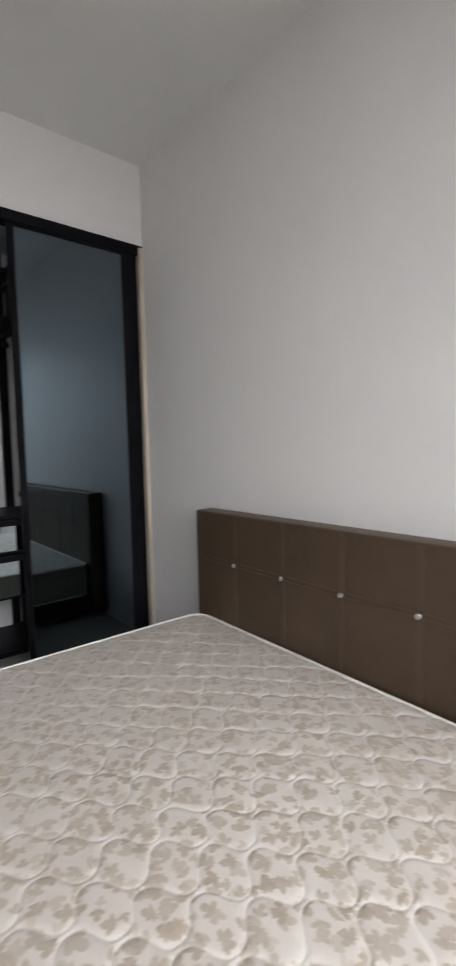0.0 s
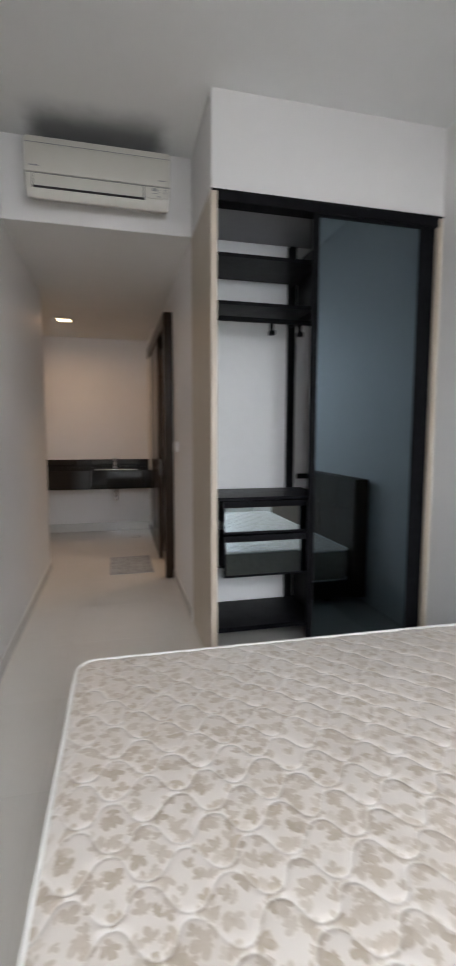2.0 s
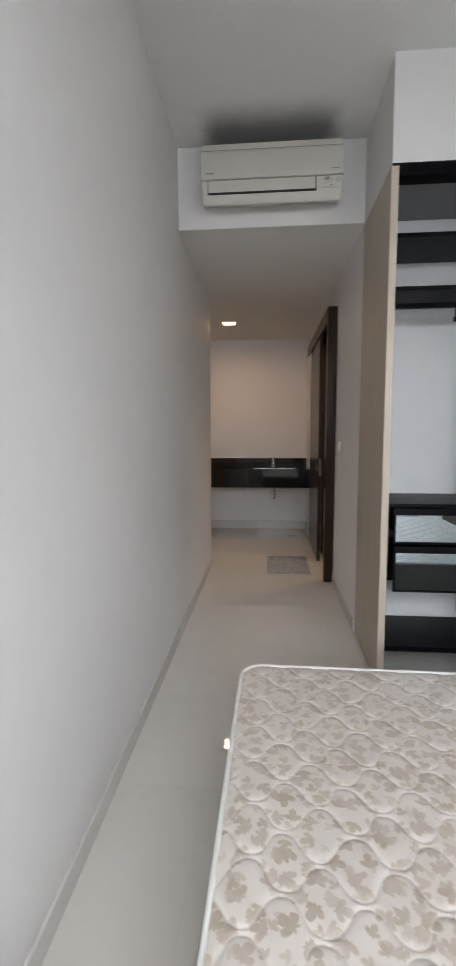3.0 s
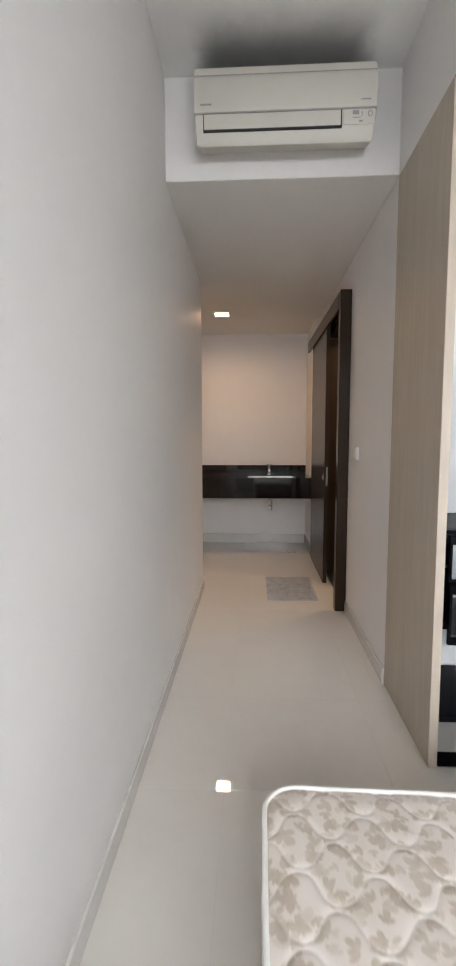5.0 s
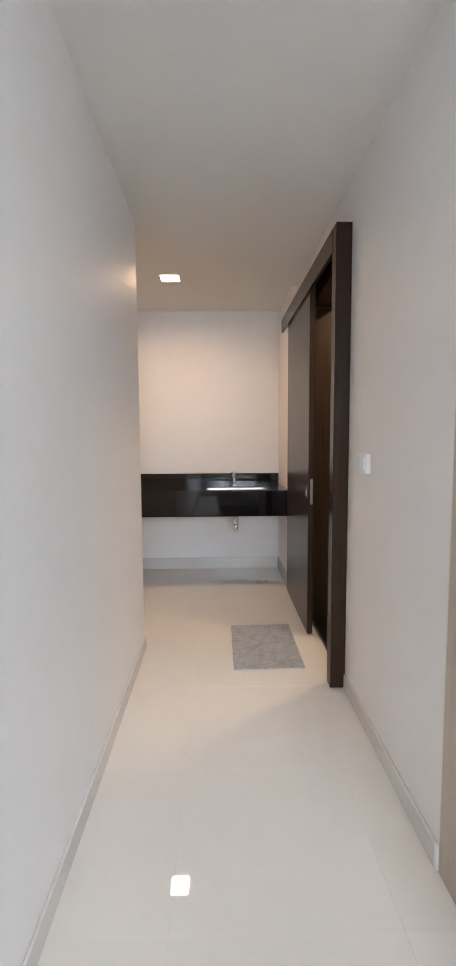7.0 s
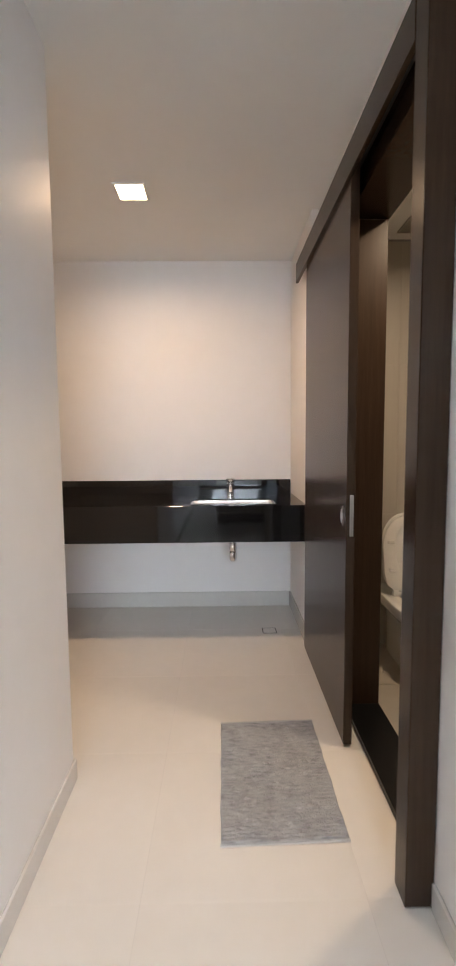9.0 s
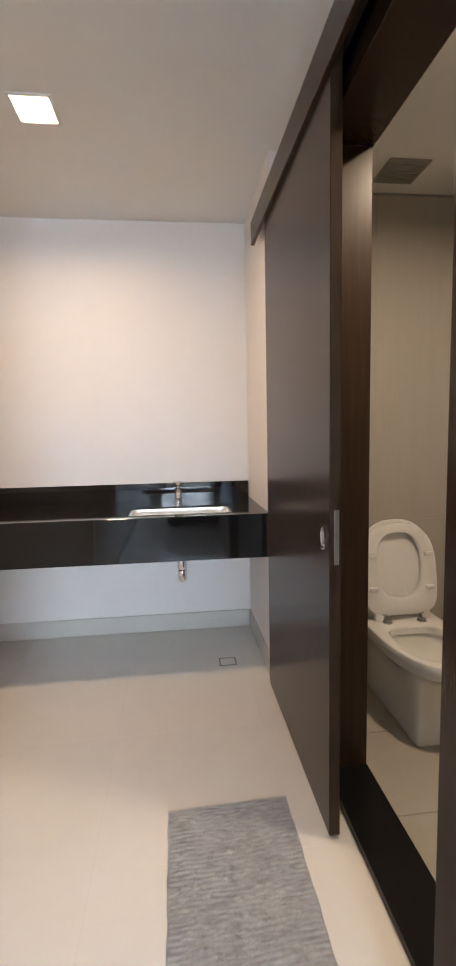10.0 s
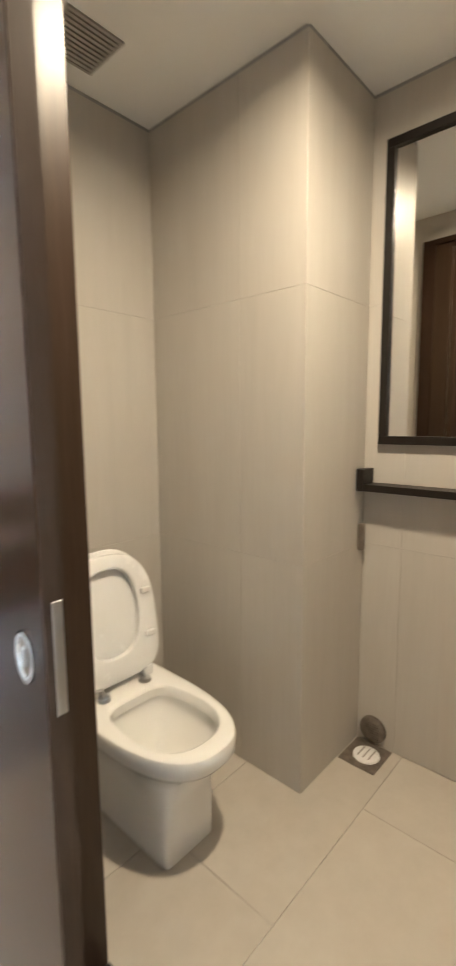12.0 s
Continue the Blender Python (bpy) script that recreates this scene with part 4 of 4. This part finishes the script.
part("drain", dr2, CHROME, sink, "", True)

tap = thing("tap", (0.645, 6.94, CT), "short chrome push tap on the black counter", "tap")
tb = bmesh.new()
tube(tb, [(0.645, 6.94, CT + 0.001), (0.645, 6.94, CT + 0.006), (0.645, 6.94, CT + 0.0065), (0.645, 6.94, CT + 0.085), (0.645, 6.94, CT + 0.095)], [0.030, 0.030, 0.024, 0.025, 0.029], 18)
part("tap_body", tb, CHROME, tap, "", True)
tsp = bmesh.new()
tube(tsp, [(0.645, 6.93, CT + 0.072), (0.645, 6.885, CT + 0.066), (0.645, 6.845, CT + 0.056), (0.645, 6.835, CT + 0.038)], [0.014, 0.0135, 0.0125, 0.012], 14)
part("spout", tsp, CHROME, tap, "", True)
tk = bmesh.new()
tube(tk, [(0.645, 6.94, CT + 0.0955), (0.645, 6.94, CT + 0.105), (0.645, 6.94, CT + 0.128), (0.645, 6.94, CT + 0.136)], [0.022, 0.029, 0.031, 0.025], 18)
part("push_cap", tk, CHROME, tap, "", True)

trap = thing("bottle_trap", (0.654, 6.66, 0.48), "chrome bottle trap hanging below the basin", "trap")
t1 = bmesh.new()
tube(t1, [(0.654, 6.66, 0.742), (0.654, 6.66, 0.61)], 0.016, 16)
part("tailpipe", t1, CHROME, trap, "", True)
t2 = bmesh.new()
tube(t2, [(0.654, 6.66, 0.6095), (0.654, 6.66, 0.606), (0.654, 6.66, 0.562), (0.654, 6.66, 0.556)], [0.022, 0.025, 0.027, 0.024], 18)
part("nut", t2, CHROME, trap, "", True)
t3 = bmesh.new()
tube(t3, [(0.654, 6.66, 0.5555), (0.654, 6.66, 0.548), (0.654, 6.66, 0.505), (0.654, 6.66, 0.490), (0.654, 6.66, 0.482)], [0.021, 0.026, 0.026, 0.021, 0.010], 18)
part("cup", t3, CHROME, trap, "", True)
t4 = bmesh.new()
tube(t4, [(0.654, 6.683, 0.585), (0.654, 6.80, 0.585), (0.654, VY - 0.001, 0.585)], 0.014, 12)
part("outlet_pipe", t4, CHROME, trap, "", True)

fg = thing("floor_trap_cover", (0.90, 6.62, 0), "small square tile-insert floor trap cover", "drain cover")
part("cover_frame", boxes((0.852, 0.857, 6.575, 6.665, 0.0005, 0.0026), (0.943, 0.948, 6.575, 6.665, 0.0005, 0.0026), (0.857, 0.943, 6.661, 6.665, 0.0005, 0.0024), (0.857, 0.943, 6.575, 6.578, 0.0005, 0.0024)), DARK_SLOT, fg, "dark slot round the insert")
part("insert", boxes((0.8575, 0.9425, 6.5785, 6.6605, 0.0005, 0.0016)), FLOOR_TILE, fg)

# ---------- bathroom things ----------
WCX = 1.692
wc = thing("toilet", (WCX, 6.0, BF), "white ceramic toilet with seat and lid raised", "toilet")


def d_ring(w, front, back, z, n=72, ef=2.2, eb=5.0):
    pts = []
    cy = back - (back - front) * 0.48
    for k in range(n):
        a = 2 * math.pi * k / n
        c, s = math.cos(a), math.sin(a)
        e = ef if s < 0 else eb
        x = math.copysign(abs(c) ** (2 / (e if s < 0 else 5.0)), c) * w
        ly = (cy - front) if s < 0 else (back - cy)
        y = math.copysign(abs(s) ** (2 / e), s) * ly
        pts.append((WCX + x, cy + y, z))
    return pts


bowl = bmesh.new()
RIM = BF + 0.401
loft(bowl, [d_ring(0.103, 5.738, KY - 0.002, BF + 0.001, ef=16), d_ring(0.104, 5.737, KY - 0.002, BF + 0.10, ef=16), d_ring(0.108, 5.735, KY - 0.002, BF + 0.20, ef=12),
            d_ring(0.118, 5.724, KY - 0.002, BF + 0.262, ef=7), d_ring(0.140, 5.690, KY - 0.002, BF + 0.300, ef=4), d_ring(0.170, 5.640, KY - 0.002, BF + 0.326, ef=2.8), d_ring(0.184, 5.617, KY - 0.002, BF + 0.338, ef=2.5),
            d_ring(0.190, 5.608, KY - 0.002, BF + 0.352, ef=2.5), d_ring(0.190, 5.607, KY - 0.002, RIM - 0.012, ef=2.5), d_ring(0.187, 5.610, KY - 0.003, RIM - 0.004, ef=2.5), d_ring(0.180, 5.618, KY - 0.004, RIM, ef=2.5),
            d_ring(0.146, 5.662, 6.024, RIM, ef=2.5, eb=2.5), d_ring(0.139, 5.670, 6.016, RIM - 0.003, ef=2.5, eb=2.4), d_ring(0.135, 5.675, 6.011, RIM - 0.010, ef=2.5, eb=2.4), d_ring(0.135, 5.675, 6.011, RIM - 0.040, ef=2.5, eb=2.4),
            d_ring(0.147, 5.660, 6.020, RIM - 0.046, ef=2.5, eb=2.4), d_ring(0.138, 5.675, 6.010, RIM - 0.085, eb=2.3), d_ring(0.108, 5.735, 5.985, RIM - 0.15, eb=2.2), d_ring(0.062, 5.82, 5.96, RIM - 0.21, eb=2.2), d_ring(0.03, 5.86, 5.93, RIM - 0.225, eb=2.2)], cap_start=True, cap_end=True)
part("bowl", bowl, CERAMIC, wc, "", True)
LEAN_Y, HZ0 = 6.088, RIM + 0.008


def seat_ring(w, h0, h1, dy, n=44, e=2.5, eb=4.5):
    """An outline standing up from the hinge: h is height above it, dy the depth."""
    out = []
    ch = h0 + (h1 - h0) * 0.5
    for k in range(n):
        a = 2 * math.pi * k / n
        c, s = math.cos(a), math.sin(a)
        ee = e if s > 0 else eb
        x = math.copysign(abs(c) ** (2 / ee), c) * w
        h = ch + math.copysign(abs(s) ** (2 / ee), s) * (h1 - h0) / 2
        out.append((WCX + x, LEAN_Y + dy + 0.18 * h, HZ0 + h))
    return out


lid = bmesh.new()
loft(lid, [seat_ring(0.184, 0.022, 0.452, 0.016), seat_ring(0.182, 0.018, 0.459, 0.018), seat_ring(0.184, 0.016, 0.461, 0.026), seat_ring(0.173, 0.022, 0.454, 0.036)], cap_start=True, cap_end=True)
bmesh.ops.recalc_face_normals(lid, faces=lid.faces)
part("lid", lid, SEAT, wc, "raised white lid", True)
seat = bmesh.new()
loft(seat, [seat_ring(0.110, 0.095, 0.400, 0.008, eb=2.5), seat_ring(0.112, 0.093, 0.402, -0.009, eb=2.5), seat_ring(0.120, 0.085, 0.408, -0.015, eb=2.6), seat_ring(0.166, 0.028, 0.440, -0.017), seat_ring(0.184, 0.018, 0.449, -0.011), seat_ring(0.184, 0.018, 0.449, 0.008), seat_ring(0.110, 0.095, 0.400, 0.008, eb=2.5)])
bmesh.ops.recalc_face_normals(seat, faces=seat.faces)
st = part("seat", seat, SEAT, wc, "raised white seat ring", True)
for sx in (-1, 1):
    for h in (0.145, 0.30):
        b = bmesh.new()
        x = WCX + sx * (0.140 if h < 0.2 else 0.142)
        box(b, x - 0.020, x + 0.020, LEAN_Y + 0.18 * h - 0.030, LEAN_Y + 0.18 * h - 0.012, HZ0 + h - 0.011, HZ0 + h + 0.011, bevel=0.006, seg=3)
        part("bumper", b, SEAT, st, "", True)
    hg = bmesh.new()
    box(hg, WCX + sx * 0.115 - 0.022, WCX + sx * 0.115 + 0.022, LEAN_Y - 0.010, LEAN_Y + 0.022, RIM + 0.0005, HZ0 + 0.030, bevel=0.006, seg=2)
    part("hinge_block", hg, SEAT, wc, "", True)
    pin = bmesh.new()
    tube(pin, [(WCX + sx * 0.085, LEAN_Y - 0.026, RIM + 0.0004), (WCX + sx * 0.085, LEAN_Y - 0.026, RIM + 0.012)], [0.023, 0.019], 18)
    tube(pin, [(WCX + sx * 0.085 + 0.004, LEAN_Y - 0.026, RIM + 0.010), (WCX + sx * 0.085 + 0.004, LEAN_Y - 0.012, RIM + 0.030), (WCX + sx * 0.105, LEAN_Y - 0.006, RIM + 0.034)], 0.006, 10)
    part("hinge_pin", pin, STEEL, wc, "chrome hinge pin", True)

MY1, MY0, MZ0, MZ1 = 5.548, 4.80, 1.245, 2.302
mir = thing("bathroom_mirror", (MX, 5.17, MZ0), "wall mirror in a slim dark wood frame", "mirror")
fw = 0.030
part("frame", boxes((MX - 0.026, MX - 0.0005, MY0, MY1, MZ0, MZ0 + fw), (MX - 0.026, MX - 0.0005, MY0, MY1, MZ1 - fw, MZ1), (MX - 0.026, MX - 0.0005, MY0, MY0 + fw, MZ0 + fw, MZ1 - fw), (MX - 0.026, MX - 0.0005, MY1 - fw, MY1, MZ0 + fw, MZ1 - fw), bevel=0.0015, seg=1), EBONY, mir, "slim dark wood frame")
part("glass", boxes((MX - 0.012, MX - 0.001, MY0 + fw - 0.003, MY1 - fw + 0.003, MZ0 + fw - 0.003, MZ1 - fw + 0.003)), MIRROR, mir, "clear mirror glass")
sh = thing("bathroom_shelf", (MX, 5.2, 1.07), "dark wood wall shelf with raised end below the mirror", "shelf")
part("board", boxes((MX - 0.085, MX - 0.0005, 4.84, 5.572, 1.070, 1.096), bevel=0.0015, seg=1), EBONY, sh)
part("end", boxes((MX - 0.087, MX - 0.0005, 5.5725, 5.600, 1.069, 1.152), bevel=0.0015, seg=1), EBONY, sh)
part("end", boxes((MX - 0.087, MX - 0.0005, 4.812, 4.8395, 1.069, 1.152), bevel=0.0015, seg=1), EBONY, sh)

hb2 = thing("wall_bracket", (2.49, 5.605, 0.88), "small dark bracket low in the tiled corner", "bracket")
part("plate", boxes((2.480, 2.504, 5.588, 5.6095, 0.83, 0.935), bevel=0.003, seg=1), BRONZE, hb2)

gd = thing("floor_drain", (2.435, 5.53, BF), "square floor drain with a round white cap in the tiled corner", "drain")
part("plate", boxes((2.355, 2.518, 5.455, 5.603, BF + 0.0008, BF + 0.005), bevel=0.0015, seg=1), BRONZE, gd, "dull metal plate")
cp = bmesh.new()
tube(cp, [(2.435, 5.523, BF + 0.0055), (2.435, 5.523, BF + 0.011), (2.435, 5.523, BF + 0.015)], [0.052, 0.050, 0.042], 24)
part("cap", cp, SEAT, gd, "round white cap", True)
for k in (-1, 0, 1):
    part("slot", boxes((2.403, 2.467, 5.523 + k * 0.022 - 0.003, 5.523 + k * 0.022 + 0.003, BF + 0.0152, BF + 0.0160)), VENT, gd)
stn = thing("pipe_cover", (MX, 5.545, 0.07), "round ribbed brown pipe cover at the foot of the wall", "pipe cover")
cv = bmesh.new()
tube(cv, [(MX - 0.0005, 5.540, 0.078), (MX - 0.012, 5.540, 0.078), (MX - 0.018, 5.540, 0.078)], [0.056, 0.054, 0.045], 24)
part("disc", cv, BRONZE, stn, "", True)
for k in range(-3, 4):
    part("rib", boxes((MX - 0.0215, MX - 0.0182, 5.540 - 0.032, 5.540 + 0.032, 0.076 + k * 0.010, 0.080 + k * 0.010)), BRONZE, stn)

vent = thing("ceiling_vent", (1.68, 6.16, BZ), "square grey slatted extractor grille in the ceiling", "vent")
part("frame", boxes((1.590, 1.778, 6.062, 6.072, BZ - 0.008, BZ - 0.0005), (1.590, 1.778, 6.242, 6.252, BZ - 0.008, BZ - 0.0005), (1.590, 1.600, 6.072, 6.242, BZ - 0.008, BZ - 0.0005), (1.768, 1.778, 6.072, 6.242, BZ - 0.008, BZ - 0.0005)), VENT, vent)
part("backing", boxes((1.600, 1.768, 6.072, 6.242, BZ - 0.002, BZ - 0.0006)), DARK_SLOT, vent)
for k in range(9):
    y = 6.080 + k * 0.0185
    part("slat", boxes((1.600, 1.768, y, y + 0.011, BZ - 0.007, BZ - 0.0022)), VENT, vent)

# ---------- floors and tiles ----------
def slab_mesh(name, lx, ly, lz, bev, mat, axis):
    """A tile with eased edges, face up along the axis."""
    bm = bmesh.new()
    a = [(0, 0), (lx, 0), (lx, ly), (0, ly)]
    b = [(bev, bev), (lx - bev, bev), (lx - bev, ly - bev), (bev, ly - bev)]
    put = {"z": lambda u, v, h: (u, v, h), "x": lambda u, v, h: (-h, u, v), "y": lambda u, v, h: (u, -h, v)}[axis]
    rings = [[put(u, v, 0) for u, v in a], [put(u, v, lz - bev) for u, v in a], [put(u, v, lz) for u, v in b]]
    loft(bm, rings, cap_end=True)
    bmesh.ops.recalc_face_normals(bm, faces=bm.faces)
    me = bpy.data.meshes.new(name)
    bm.to_mesh(me)
    bm.free()
    me.materials.append(mat)
    return me


TILES = {}


def tile(parent, u0, u1, v0, v1, place, thick, axis, mat, joint, bev=0.0008):
    key = (round(u1 - u0, 3), round(v1 - v0, 3), thick, axis, mat.name)
    if key not in TILES:
        TILES[key] = slab_mesh("tile", u1 - u0 - joint, v1 - v0 - joint, thick, bev, mat, axis)
    o = new("tile", TILES[key])
    h = joint / 2
    o.location = {"z": (u0 + h, v0 + h, place), "x": (place, u0 + h, v0 + h), "y": (u0 + h, place, v0 + h)}[axis]
    o.parent = parent
    return o


def cuts(lo, hi, first, pitch):
    pts = [lo] + [first + pitch * k for k in range(-30, 40) if lo + 0.02 < first + pitch * k < hi - 0.02] + [hi]
    return list(zip(pts, pts[1:]))


floor = structure("floor", boxes((LX - 0.12, BX, BACK_Y, LY, -0.12, -0.0008), (VLX - 0.12, RX + 0.05, LY, VY, -0.12, -0.0008)), GROUT, "polished cream porcelain floor tiles with fine joints", "floor")
TP = 0.65
for x0, x1 in cuts(VLX, BX, 0.342, TP):
    for y0, y1 in cuts(BACK_Y, VY, 3.405, TP):
        if x1 <= LX and y1 < LY:
            continue
        a, b = (max(x0, LX - 0.118) if y0 < LY and y1 < LY else x0), x1
        if y0 > AY and x0 > RX:
            continue
        if y1 > AY + 0.05 and b > RX + 0.02 and y0 >= AY - 0.3:
            b = RX + 0.01 if y0 > AY - 0.05 else b
        if b - a > 0.02:
            tile(floor, a, b, y0, y1, -0.0072, 0.0072, "z", FLOOR_TILE, 0.0008, 0.0001)

floor_bath = structure("floor_bathroom", boxes((RX + 0.006, MX + 0.05, BY0, KY + 0.02, -0.0075, BF - 0.0025)), BATH_GROUT, "matt beige bathroom floor tiles with grey joints", "floor")
for n, (y0, y1) in enumerate(cuts(BY0, KY, 5.415, 0.442)):
    first = 2.19 if y1 < 5.43 and n % 2 == 0 or abs(y1 - 5.415) < 0.01 else 1.68
    if abs(y0 - 5.415) < 0.01:
        first = 1.68
    for x0, x1 in cuts(TX, MX, first, 0.885):
        tile(floor_bath, x0, x1, y0, y1, BF - 0.006, 0.006, "z", BATH_FLOOR, 0.003)

# grey strip above the tiles: the gap's shade is given as colour
structure("trim_shadow_gap", boxes((PX + 0.0005, PX + 0.0078, PY + 0.008, KY, BZ - 0.012, BZ - 0.0005), (PX + 0.008, MX, PY + 0.0005, PY + 0.0078, BZ - 0.012, BZ - 0.0005),
          (MX + 0.0005, MX + 0.0078, BY0, PY, BZ - 0.012, BZ - 0.0005), (TX, PX, KY + 0.0005, KY + 0.0078, BZ - 0.012, BZ - 0.0005)), GREY_MARK, "thin grey strip coloured as the shadow line under the bathroom ceiling", "trim")
ZC = [(BF, 0.85), (0.85, 1.755), (1.755, BZ - 0.012)]
for z0, z1 in ZC:
    for y0, y1 in cuts(PY, KY, 5.884, 0.445):
        tile(wall_shaft, y0, y1, z0, z1, PX + 0.008, 0.008, "x", BATH_TILE, 0.0008, 0.0003)
    for x0, x1 in cuts(PX, MX, 60.0, 0.9):
        tile(wall_shaft, x0, x1, z0, z1, PY + 0.008, 0.008, "y", BATH_TILE, 0.0008, 0.0003)
    for y0, y1 in cuts(BY0, PY, 5.452, 0.445):
        tile(wall_mirror, y0, y1, z0, z1, MX + 0.008, 0.008, "x", BATH_TILE, 0.0008, 0.0003)
    for x0, x1 in cuts(TX, PX, 1.66, 0.445):
        tile(wall_toilet, x0, x1, z0, z1, KY + 0.008, 0.008, "y", BATH_TILE, 0.0008, 0.0003)
